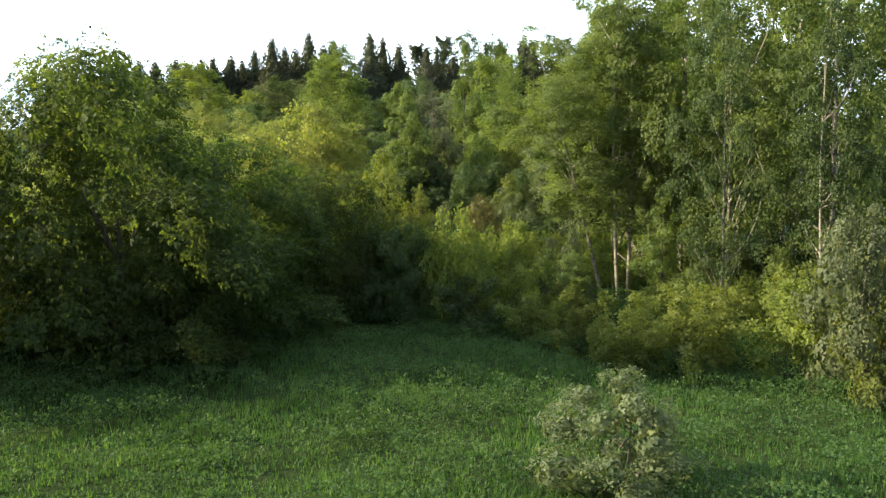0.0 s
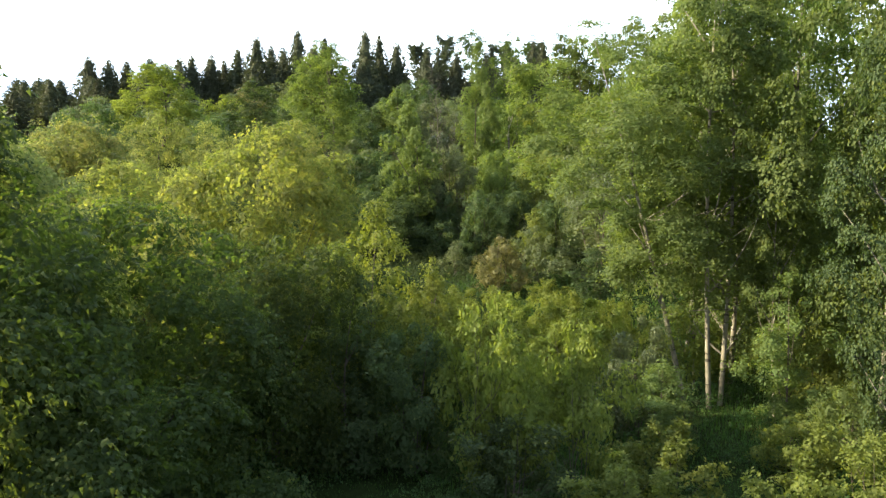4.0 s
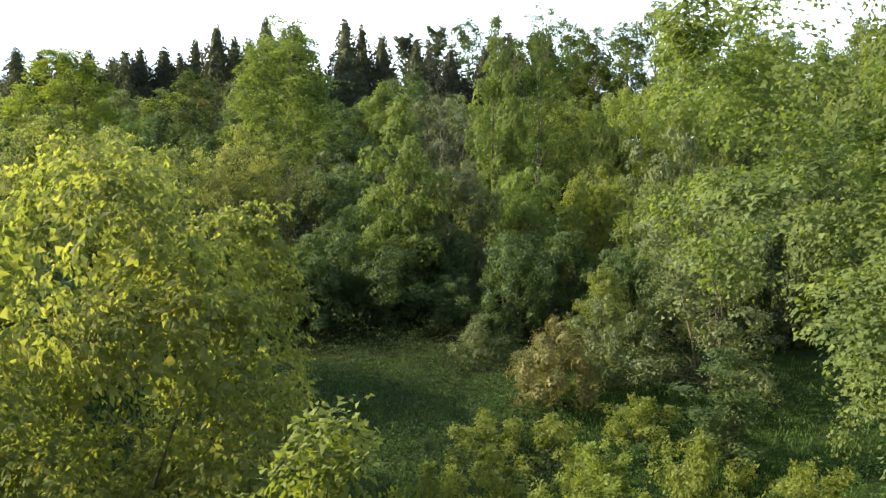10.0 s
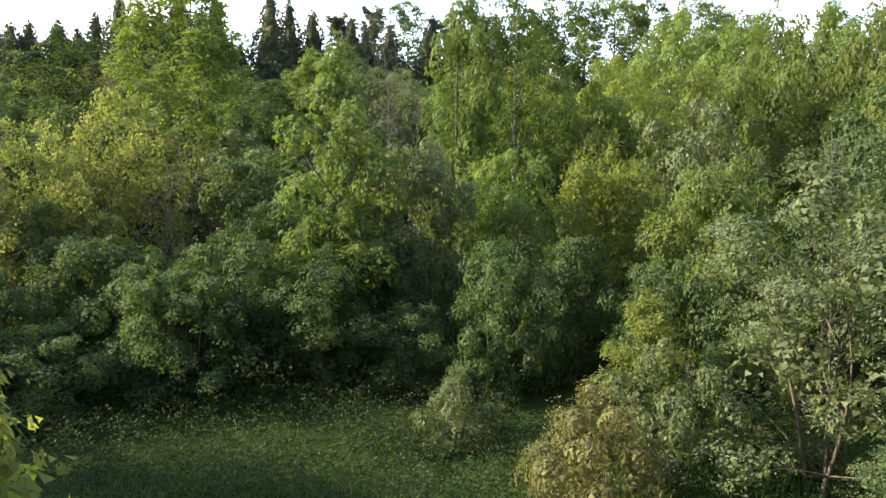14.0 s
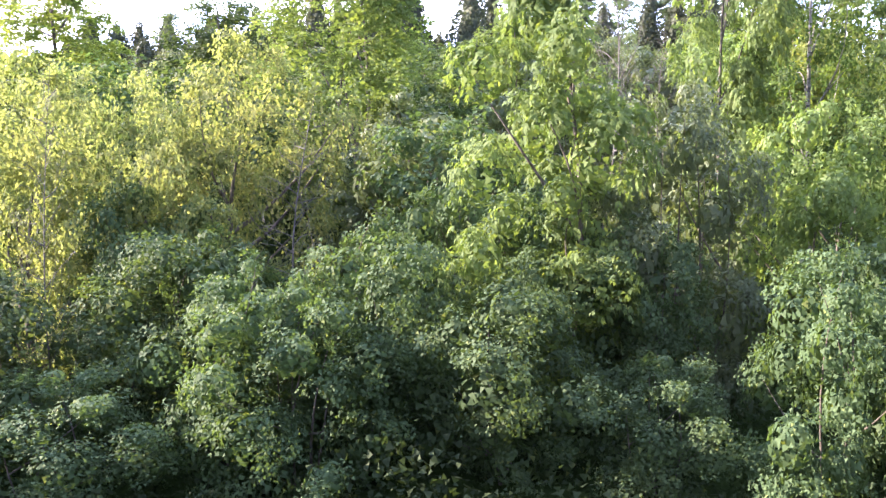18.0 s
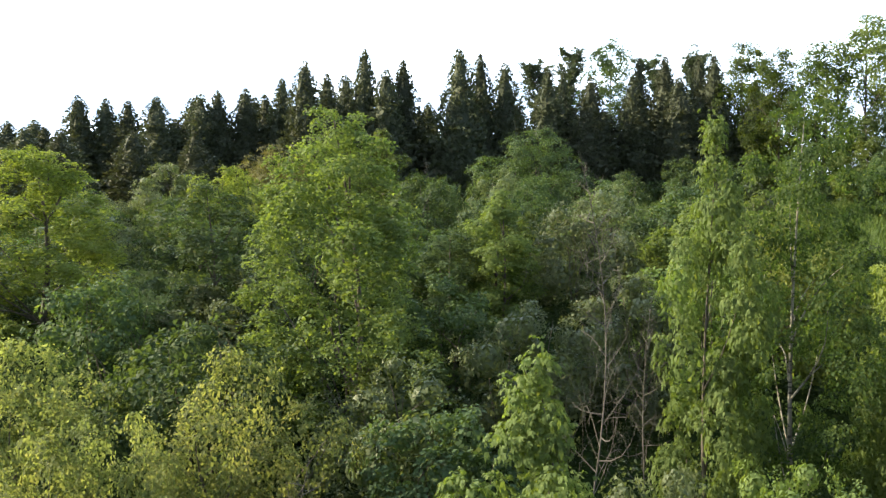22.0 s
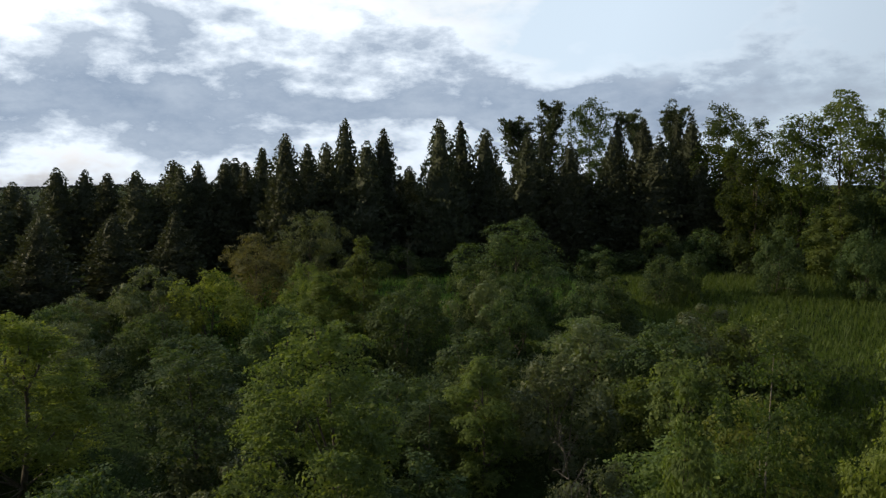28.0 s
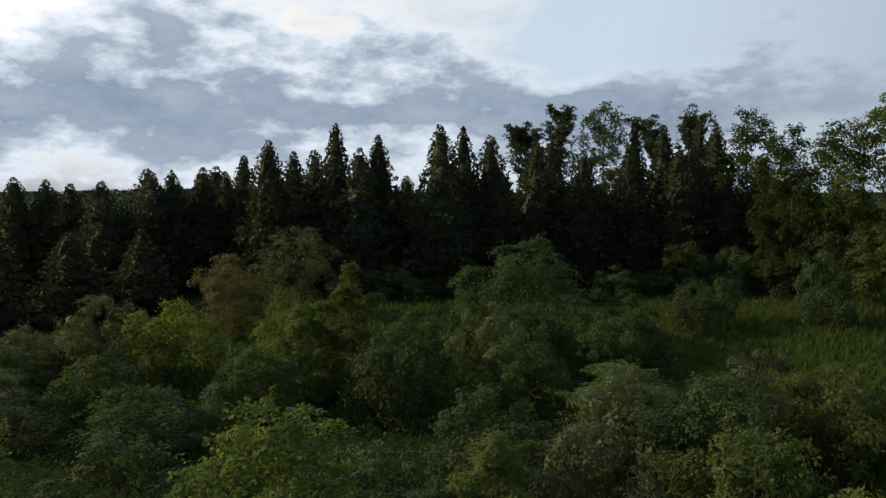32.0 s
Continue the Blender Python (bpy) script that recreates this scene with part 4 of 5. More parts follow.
plant("tall_shrub", -13.5, 58.0, 8.2, 3.4, "dark green leafy shrub crowding the foot of the slope", DOGWOOD, group="dark shrubs at the foot of the slope")
plant("tall_shrub", -12.0, 66.0, 7.2, 3.0, "dark green leafy shrub crowding the foot of the slope", DOGWOOD, group="dark shrubs at the foot of the slope")
plant("tall_shrub", -8.0, 67.5, 7.0, 2.8, "dark green leafy shrub crowding the foot of the slope", DOGWOOD, group="dark shrubs at the foot of the slope")
plant("tall_shrub", -4.2, 69.5, 7.4, 2.7, "dark green leafy shrub crowding the foot of the slope", DOGWOOD, group="dark shrubs at the foot of the slope")
plant("tall_shrub", -1.6, 66.8, 6.4, 2.3, "dark green leafy shrub crowding the foot of the slope", DOGWOOD, group="dark shrubs at the foot of the slope")
plant("tall_shrub", -0.4, 68.6, 7.7, 2.3, "dark green leafy shrub crowding the foot of the slope", DOGWOOD, group="dark shrubs at the foot of the slope")
plant("tall_shrub", 2.0, 67.4, 6.6, 2.4, "dark green leafy shrub crowding the foot of the slope", DOGWOOD, group="dark shrubs at the foot of the slope")
plant("tall_shrub", 4.7, 66.8, 5.2, 1.7, "dark green leafy shrub crowding the foot of the slope", DOGWOOD, group="dark shrubs at the foot of the slope")
plant("tall_shrub", 4.3, 69.5, 7.6, 2.1, "dark green leafy shrub crowding the foot of the slope", DOGWOOD, group="dark shrubs at the foot of the slope")
plant("tall_shrub", -15.5, 69.0, 8.6, 3.2, "dark green leafy shrub crowding the foot of the slope", DOGWOOD, group="dark shrubs at the foot of the slope")
plant("tall_shrub", -5.5, 66.0, 5.0, 2.2, "dark green leafy shrub crowding the foot of the slope", DOGWOOD, group="dark shrubs at the foot of the slope")
plant("tall_shrub", -2.8, 67.6, 6.9, 2.2, "dark green leafy shrub crowding the foot of the slope", DOGWOOD, group="dark shrubs at the foot of the slope")
plant("tall_shrub", 2.6, 70.8, 8.2, 2.2, "dark green leafy shrub crowding the foot of the slope", DOGWOOD, group="dark shrubs at the foot of the slope")
plant("tall_shrub", -6.4, 71.2, 8.4, 2.3, "dark green leafy shrub crowding the foot of the slope", DOGWOOD, group="dark shrubs at the foot of the slope")
plant("tall_shrub", 0.9, 71.6, 8.8, 2.2, "dark green leafy shrub crowding the foot of the slope", DOGWOOD, group="dark shrubs at the foot of the slope")
plant("tall_shrub", 7.1, 66.0, 7.3, 2.0, "broad leafy shrub on the slope", DOGWOOD, group="slope shrubs")
plant("tall_shrub", 5.8, 70.8, 10.7, 2.6, "broad leafy shrub on the slope", WILLOW, group="slope shrubs")
plant("tall_shrub", 9.6, 67.0, 7.7, 2.3, "broad leafy shrub on the slope", DOGWOOD, group="slope shrubs")
plant("tall_shrub", 11.6, 63.5, 6.8, 2.0, "broad leafy shrub on the slope", DOGWOOD, group="slope shrubs")
# poplar and fresh leaf colours put sunlit yellow-green into crowns here
plant("tall_shrub", 9.2, 72.0, 10.4, 2.7, "broad leafy shrub on the slope", POPLAR, group="slope shrubs")
plant("tall_shrub", 12.5, 70.0, 10.5, 2.8, "broad leafy shrub on the slope", FRESH, group="slope shrubs")
plant("tall_shrub", 14.5, 66.0, 9.8, 2.9, "broad leafy shrub on the slope", ASH, group="slope shrubs")
plant("tall_shrub", 16.5, 72.0, 12.5, 3.0, "broad leafy shrub on the slope", WILLOW, group="slope shrubs")
plant("tall_shrub", 14.5, 77.0, 13.8, 3.0, "broad leafy shrub on the slope", ASH, group="slope shrubs")
plant("tall_shrub", 19.0, 77.0, 14.6, 3.2, "broad leafy shrub on the slope", FRESH, group="slope shrubs")
plant("tall_shrub", 18.0, 83.0, 16.0, 3.2, "broad leafy shrub on the slope", FRESH, group="slope shrubs")
plant("tall_shrub", 23.5, 80.0, 16.0, 3.3, "broad leafy shrub on the slope", ASH, group="slope shrubs")
plant("tall_shrub", 18.5, 64.0, 10.0, 3.2, "broad leafy shrub on the slope", DOGWOOD, group="slope shrubs")
plant("tall_shrub", 23.0, 70.0, 13.0, 3.6, "broad leafy shrub on the slope", DOGWOOD, group="slope shrubs")
plant("tall_shrub", 28.0, 75.0, 15.0, 3.8, "broad leafy shrub on the slope", ASH, group="slope shrubs")
plant("tall_shrub", 23.5, 60.0, 11.0, 3.6, "broad leafy shrub on the slope", ASPEN, group="slope shrubs")
plant("hill_shrub", 27.4, 82.0, 18.1, 3.5, "broad leafy shrub high on the slope", ASH, group="slope shrubs")
plant("hill_shrub", 29.0, 78.0, 17.6, 3.2, "broad leafy shrub high on the slope", ASH, group="slope shrubs")
plant("hill_shrub", 29.3, 74.0, 17.1, 2.9, "broad leafy shrub high on the slope", ASH, group="slope shrubs")
plant("hill_shrub", 26.3, 86.0, 18.4, 3.7, "broad leafy shrub high on the slope", ASH, group="slope shrubs")
plant("hill_shrub", 26.9, 94.0, 20.8, 4.3, "broad leafy shrub high on the slope", ASH, group="slope shrubs")
plant("hill_shrub", 32.1, 93.0, 21.3, 4.3, "broad leafy shrub high on the slope", ASH, group="slope shrubs")
plant("hill_shrub", 36.4, 92.0, 21.1, 4.3, "broad leafy shrub high on the slope", ASH, group="slope shrubs")
plant("hill_shrub", 39.5, 90.0, 21.4, 4.2, "broad leafy shrub high on the slope", ASH, group="slope shrubs")

# trees on the slope
plant("ash_tree", 2.8, 69.1, 13.3, 2.2, "upright young ash with drooping bright leaflets")
plant("poplar_tree", -3.6, 83.0, 19.6, 4.2, "tall poplar with a broad column of light green leaves")
plant("ash_tree", 8.5, 77.2, 18.4, 1.9, "slender young ash beside a tall poplar", POPLAR)
plant("aspen_tree", 11.2, 77.8, 19.8, 2.5, "tall poplar with upswept limbs and olive leaves", MAPLE)
# yellower leaf colour paints this poplar as sunlit
plant("poplar_tree", -18.6, 90.0, 18.6, 4.5, "tall poplar with sunlit yellow-green put into its leaves", FRESH)
plant("ash_tree", 2.7, 90.0, 16.5, 2.1, "small ash with a round top")
plant("field_maple", -4.8, 74.2, 12.7, 3.1, "small maple with sunlight put into its golden-green leaf colour", SUN_GOLD)
plant("field_maple", -6.9, 72.6, 11.3, 2.4, "small maple with sunlight put into its golden-green leaf colour", SUN_GOLD)
plant("field_maple", -8.9, 71.5, 11.0, 2.8, "small maple with sunlight put into its golden-green leaf colour", SUN_GOLD)
plant("field_maple", -11.5, 76.0, 12.6, 3.2, "small maple with sunlight put into its golden-green leaf colour", SUN_GOLD)
plant("field_maple", -15.5, 77.0, 13.2, 3.4, "small maple with sunlight put into its golden-green leaf colour", SUN_GOLD)
plant("dead_tree", -2.2, 71.4, 10.0, 1.9, "bleached dead sapling among shrubs")
plant("dead_tree", 4.5, 76.4, 17.3, 1.5, "tall dead tree with bare grey limbs")
plant("dead_tree", 6.9, 78.0, 13.0, 1.2, "thin grey dead sapling on the slope")
plant("dead_tree", -6.9, 68.8, 10.6, 1.0, "grey dead trunk leaning among maples")
plant("hill_shrub", 0.8, 76.0, 10.5, 3.4, "green shrub on the slope", DOGWOOD, group="slope shrubs")
plant("willow_shrub", -1.0, 79.0, 11.4, 3.4, "grey-green rounded shrub on the slope", WILLOW, group="slope shrubs")
plant("willow_shrub", 3.4, 82.0, 12.9, 3.4, "grey-green rounded shrub on the slope", WILLOW, group="slope shrubs")
plant("willow_shrub", 7.5, 84.0, 13.5, 3.4, "grey-green rounded shrub on the slope", WILLOW, group="slope shrubs")
plant("willow_shrub", 6.5, 93.0, 16.3, 3.4, "grey-green rounded shrub on the slope", WILLOW, group="slope shrubs")
plant("hill_shrub", 0.5, 86.0, 13.1, 3.4, "green shrub on the slope", DOGWOOD, group="slope shrubs")
plant("hill_shrub", -7.5, 80.0, 12.4, 3.6, "green shrub on the slope", DOGWOOD, group="slope shrubs")
plant("willow_shrub", -8.5, 87.0, 13.4, 3.8, "grey-green rounded shrub on the slope", WILLOW, group="slope shrubs")
plant("hill_shrub", -12.5, 84.0, 13.5, 3.6, "green shrub on the slope", DOGWOOD, group="slope shrubs")
plant("hill_shrub", -7.0, 94.0, 15.3, 3.6, "green shrub on the slope", DOGWOOD, group="slope shrubs")
plant("hill_shrub", -2.0, 93.0, 15.3, 3.6, "green shrub on the slope", DOGWOOD, group="slope shrubs")
# yellower leaf colours again stand for sun on some crowns below
plant("hill_shrub", 11.0, 86.0, 14.5, 3.6, "green shrub on the slope", POPLAR, group="slope shrubs")
plant("hill_shrub", 14.5, 88.0, 15.5, 3.9, "green shrub on the slope", FRESH, group="slope shrubs")
plant("hill_shrub", -22.0, 82.0, 14.4, 4.4, "green shrub on the slope", DOGWOOD, group="slope shrubs")
plant("willow_shrub", -24.0, 92.0, 15.9, 4.4, "grey-green rounded shrub on the slope", WILLOW, group="slope shrubs")
plant("hill_shrub", 12.5, 93.5, 16.1, 3.6, "green shrub on the slope", POPLAR, group="slope shrubs")
plant("hill_shrub", 2.5, 98.0, 16.5, 3.4, "green shrub on the slope", DOGWOOD, group="slope shrubs")
plant("hill_shrub", -14.3, 101.0, 15.5, 3.9, "green shrub on the slope", DOGWOOD, group="slope shrubs")
plant("willow_shrub", 9.2, 99.5, 17.1, 3.5, "grey-green rounded shrub on the slope", WILLOW, group="slope shrubs")
plant("hill_shrub", 12.6, 98.0, 17.1, 3.5, "green shrub on the slope", DOGWOOD, group="slope shrubs")
plant("willow_shrub", 16.2, 102.0, 17.5, 3.6, "grey-green rounded shrub on the slope", WILLOW, group="slope shrubs")
plant("hill_shrub", 19.0, 100.5, 17.1, 3.4, "green shrub on the slope", ASH, group="slope shrubs")
plant("willow_shrub", -20.5, 113.0, 18.7, 3.7, "grey-green rounded shrub on the slope", WILLOW, group="slope shrubs")
plant("hill_shrub", -16.2, 112.0, 18.5, 3.4, "green shrub on the slope", FRESH, group="slope shrubs")
plant("willow_shrub", -27.0, 115.0, 16.3, 2.8, "grey-green rounded shrub on the slope", WILLOW, group="slope shrubs")
plant("hill_shrub", -10.0, 106.0, 16.7, 3.2, "green shrub on the slope", DOGWOOD, group="slope shrubs")
plant("hill_shrub", 5.2, 108.0, 17.5, 2.8, "green shrub on the slope", DOGWOOD, group="slope shrubs")
plant("willow_shrub", 3.6, 113.0, 18.5, 2.8, "grey-green rounded shrub on the slope", WILLOW, group="slope shrubs")
plant("hill_shrub", -2.0, 106.0, 17.7, 3.2, "green shrub on the slope", DOGWOOD, group="slope shrubs")
plant("willow_shrub", -22.0, 103.0, 16.1, 3.6, "grey-green rounded shrub on the slope", WILLOW, group="slope shrubs")
plant("hill_shrub", 3.0, 118.0, 18.6, 3.0, "green shrub at the top of the slope", DOGWOOD, group="slope shrubs")
plant("hill_shrub", 13.0, 117.0, 18.2, 3.0, "green shrub at the top of the slope", DOGWOOD, group="slope shrubs")
plant("hill_shrub", -1.0, 116.0, 17.6, 2.6, "green shrub at the top of the slope", DOGWOOD, group="slope shrubs")
plant("hill_shrub", 6.0, 115.0, 18.0, 2.8, "green shrub at the top of the slope", DOGWOOD, group="slope shrubs")
plant("hill_shrub", 11.0, 113.0, 17.4, 2.6, "green shrub at the top of the slope", DOGWOOD, group="slope shrubs")
plant("hill_shrub", -18.0, 106.0, 16.2, 2.8, "green shrub at the top of the slope", DOGWOOD, group="slope shrubs")
plant("hill_shrub", -25.0, 108.0, 16.6, 3.0, "green shrub at the top of the slope", DOGWOOD, group="slope shrubs")
plant("far_poplar", -10.0, 88.0, 16.9, 2.9, "tall rounded bushy tree on the slope", DOGWOOD, group="slope shrubs")
plant("far_poplar", 0.4, 90.0, 14.7, 2.0, "tall rounded bushy tree on the slope", DOGWOOD, group="slope shrubs")
plant("far_poplar", 2.7, 92.0, 15.9, 2.0, "tall rounded bushy tree on the slope", ASH, group="slope shrubs")
plant("far_poplar", 9.7, 104.0, 16.0, 3.3, "tall rounded bushy tree on the slope", POPLAR, group="slope shrubs")
plant("hill_shrub", -25.3, 112.0, 16.2, 2.6, "grey-green shrub at the top of the slope", WILLOW, group="slope shrubs")
plant("hill_shrub", -23.8, 117.0, 16.5, 2.3, "green shrub at the top of the slope", DOGWOOD, group="slope shrubs")
plant("hill_shrub", -20.4, 118.0, 16.8, 2.3, "green shrub at the top of the slope", DOGWOOD, group="slope shrubs")

# edge of the high field
plant("field_maple", 6.4, 121.0, 22.0, 5.0, "broad round tree at the edge of the high field", DOGWOOD)
plant("ash_tree", -5.0, 110.5, 20.6, 2.6, "leafy ash with a pointed top")
plant("ash_tree", -7.8, 109.0, 18.3, 2.4, "leafy ash beside a taller one")
plant("field_maple", -15.5, 123.0, 20.8, 3.8, "tree with dull brownish-green leaves", RUSSET)
plant("field_maple", -12.0, 130.0, 22.6, 4.0, "tree with dull olive leaves", WILLOW)
plant("hill_shrub", -10.0, 117.0, 18.6, 2.6, "green shrub at the field edge", POPLAR)
plant("hill_shrub", 19.2, 125.2, 18.4, 2.4, "small round tree in the high field", DOGWOOD)
plant("hill_shrub", 22.5, 128.0, 18.6, 2.0, "small round tree in the high field", DOGWOOD)
plant("hill_shrub", 30.0, 127.7, 20.6, 2.6, "small round tree in the high field", DOGWOOD)
plant("ash_tree", 38.0, 133.0, 23.2, 3.2, "small tree with yellowing leaves at the wood's edge", POPLAR)
plant("far_poplar", 39.6, 137.0, 34.4, 4.8, "tall poplar at the end of the conifers", ASH, group="poplars behind the field")
plant("far_poplar", 36.0, 138.0, 31.9, 4.1, "tall poplar at the end of the conifers", MAPLE, group="poplars behind the field")
plant("far_poplar", 33.4, 142.0, 31.9, 4.2, "tall poplar at the end of the conifers", MAPLE, group="poplars behind the field")
plant("far_poplar", 43.4, 136.0, 32.3, 4.2, "tall poplar at the end of the conifers", ASH, group="poplars behind the field")
plant("far_poplar", 32.0, 140.0, 28.9, 3.2, "tall poplar at the end of the conifers", MAPLE, group="poplars behind the field")
plant("far_poplar", 46.0, 128.0, 31.0, 4.0, "tall poplar at the end of the conifers", group="poplars behind the field")
plant("far_poplar", 52.0, 134.0, 31.0, 4.0, "tall poplar at the end of the conifers", group="poplars behind the field")
plant("far_poplar", 49.0, 142.0, 31.0, 4.0, "tall poplar at the end of the conifers", group="poplars behind the field")
plant("far_poplar", 58.0, 138.0, 31.0, 4.0, "tall poplar at the end of the conifers", group="poplars behind the field")
plant("far_poplar", 64.0, 130.0, 31.0, 4.0, "tall poplar at the end of the conifers", group="poplars behind the field")

# conifers along the ridge
plant("cedar_tree", -38.0, 118.0, 20.4, 3.4, "dark bushy cedar before the ridge", group="ridge conifers")
plant("cedar_tree", -33.2, 121.0, 21.0, 3.4, "dark bushy cedar before the ridge", group="ridge conifers")
plant("cedar_tree", -29.0, 126.0, 21.8, 3.4, "dark bushy cedar before the ridge", group="ridge conifers")
plant("cedar_tree", -42.5, 122.0, 20.8, 3.6, "dark bushy cedar before the ridge", group="ridge conifers")
plant("cedar_tree", -36.0, 127.0, 22.0, 3.6, "dark bushy cedar before the ridge", group="ridge conifers")
plant("cedar_tree", -24.5, 129.0, 22.0, 3.2, "dark bushy cedar before the ridge", group="ridge conifers")
plant("cedar_tree", -40.5, 114.0, 18.6, 3.2, "dark bushy cedar before the ridge", group="ridge conifers")
# next four stand out of view, added to shade the grass left of the field
plant("cedar_tree", -60.0, 118.0, 25.0, 4.0, "dark narrow cedar on the ridge", group="ridge conifers")
plant("cedar_tree", -63.0, 123.0, 26.0, 4.0, "dark narrow cedar on the ridge", group="ridge conifers")
plant("cedar_tree", -62.0, 128.0, 25.0, 4.0, "dark narrow cedar on the ridge", group="ridge conifers")
plant("cedar_tree", -61.0, 112.0, 24.0, 4.0, "dark narrow cedar on the ridge", group="ridge conifers")
plant("cedar_tree", -45.4, 138.0, 23.1, 3.9, "dark narrow cedar on the ridge", group="ridge conifers")
plant("cedar_tree", -44.4, 140.0, 23.3, 3.9, "dark narrow cedar on the ridge", group="ridge conifers")
plant("cedar_tree", -39.7, 138.0, 26.4, 3.8, "dark narrow cedar on the ridge", group="ridge conifers")
plant("cedar_tree", -37.2, 139.0, 26.2, 3.9, "dark narrow cedar on the ridge", group="ridge conifers")
plant("cedar_tree", -34.4, 138.0, 25.8, 3.8, "dark narrow cedar on the ridge", group="ridge conifers")
plant("cedar_tree", -30.7, 136.0, 26.0, 3.7, "dark narrow cedar on the ridge", group="ridge conifers")
plant("cedar_tree", -29.5, 138.0, 23.9, 3.8, "dark narrow cedar on the ridge", group="ridge conifers")
plant("cedar_tree", -27.2, 139.0, 26.6, 3.9, "dark narrow cedar on the ridge", group="ridge conifers")
plant("cedar_tree", -25.7, 140.0, 27.1, 3.9, "dark narrow cedar on the ridge", group="ridge conifers")
plant("cedar_tree", -23.0, 141.0, 27.4, 4.0, "dark narrow cedar on the ridge", group="ridge conifers")
plant("cedar_tree", -21.7, 144.0, 27.1, 4.1, "dark narrow cedar on the ridge", group="ridge conifers")
plant("cedar_tree", -19.3, 142.0, 28.6, 4.0, "dark narrow cedar on the ridge", group="ridge conifers")
plant("cedar_tree", -16.0, 138.0, 29.8, 3.8, "dark narrow cedar on the ridge", group="ridge conifers")
plant("cedar_tree", -14.3, 141.0, 28.9, 3.9, "dark narrow cedar on the ridge", group="ridge conifers")
plant("cedar_tree", -12.8, 144.0, 29.2, 4.1, "dark narrow cedar on the ridge", group="ridge conifers")
plant("cedar_tree", -10.4, 142.0, 31.7, 4.0, "dark narrow cedar on the ridge", group="ridge conifers")
plant("cedar_tree", -7.9, 140.0, 29.2, 3.9, "dark narrow cedar on the ridge", group="ridge conifers")
plant("cedar_tree", -6.4, 143.0, 30.7, 4.0, "dark narrow cedar on the ridge", group="ridge conifers")
plant("cedar_tree", -4.8, 146.0, 25.5, 4.2, "dark narrow cedar on the ridge", group="ridge conifers")
plant("cedar_tree", -0.3, 141.0, 31.5, 3.9, "dark narrow cedar on the ridge", group="ridge conifers")
plant("cedar_tree", 1.9, 145.0, 31.6, 4.1, "dark narrow cedar on the ridge", group="ridge conifers")
plant("cedar_tree", 4.7, 147.0, 30.9, 4.2, "dark narrow cedar on the ridge", group="ridge conifers")
plant("cedar_tree", 9.7, 150.0, 30.7, 4.3, "dark narrow cedar on the ridge", group="ridge conifers")
plant("cedar_tree", 14.2, 147.0, 29.3, 4.2, "dark narrow cedar on the ridge", group="ridge conifers")
plant("cedar_tree", 19.5, 150.0, 30.1, 4.3, "dark narrow cedar on the ridge", group="ridge conifers")
plant("cedar_tree", 23.5, 152.0, 32.4, 4.4, "dark narrow cedar on the ridge", group="ridge conifers")
plant("cedar_tree", 24.2, 148.0, 29.4, 4.2, "dark narrow cedar on the ridge", group="ridge conifers")
plant("cedar_tree", 29.7, 154.0, 32.7, 4.5, "dark narrow cedar on the ridge", group="ridge conifers")
plant("cedar_tree", 33.5, 150.0, 29.2, 4.3, "dark narrow cedar on the ridge", group="ridge conifers")
plant("cedar_tree", -55.3, 152.0, 25.0, 4.8, "dark narrow cedar on the ridge", group="ridge conifers")
plant("cedar_tree", -51.9, 152.0, 25.1, 4.8, "dark narrow cedar on the ridge", group="ridge conifers")
plant("cedar_tree", -48.5, 155.7, 22.9, 4.9, "dark narrow cedar on the ridge", group="ridge conifers")
plant("cedar_tree", -43.9, 150.8, 23.7, 4.7, "dark narrow cedar on the ridge", group="ridge conifers")
plant("cedar_tree", -40.2, 150.1, 25.0, 4.7, "dark narrow cedar on the ridge", group="ridge conifers")
plant("cedar_tree", -37.4, 156.1, 22.8, 4.9, "dark narrow cedar on the ridge", group="ridge conifers")
plant("cedar_tree", -32.1, 151.1, 27.6, 4.7, "dark narrow cedar on the ridge", group="ridge conifers")
plant("cedar_tree", -30.6, 156.5, 26.1, 4.9, "dark narrow cedar on the ridge", group="ridge conifers")
plant("cedar_tree", -25.6, 154.1, 28.0, 4.8, "dark narrow cedar on the ridge", group="ridge conifers")
plant("cedar_tree", -21.4, 149.8, 26.6, 4.6, "dark narrow cedar on the ridge", group="ridge conifers")
plant("cedar_tree", -19.8, 157.3, 28.1, 5.0, "dark narrow cedar on the ridge", group="ridge conifers")
plant("cedar_tree", -14.2, 151.0, 26.5, 4.7, "dark narrow cedar on the ridge", group="ridge conifers")
plant("cedar_tree", -11.3, 156.8, 26.6, 4.9, "dark narrow cedar on the ridge", group="ridge conifers")
plant("cedar_tree", -7.2, 152.1, 26.7, 4.7, "dark narrow cedar on the ridge", group="ridge conifers")
plant("cedar_tree", -4.0, 149.6, 26.8, 4.6, "dark narrow cedar on the ridge", group="ridge conifers")
plant("cedar_tree", -1.1, 148.4, 25.7, 4.5, "dark narrow cedar on the ridge", group="ridge conifers")
plant("cedar_tree", 1.8, 150.8, 26.3, 4.6, "dark narrow cedar on the ridge", group="ridge conifers")
plant("cedar_tree", 6.3, 151.4, 26.8, 4.7, "dark narrow cedar on the ridge", group="ridge conifers")
plant("cedar_tree", 10.9, 152.1, 27.6, 4.7, "dark narrow cedar on the ridge", group="ridge conifers")
plant("cedar_tree", 12.7, 150.8, 26.3, 4.6, "dark narrow cedar on the ridge", group="ridge conifers")
plant("cedar_tree", 16.5, 151.2, 25.9, 4.6, "dark narrow cedar on the ridge", group="ridge conifers")
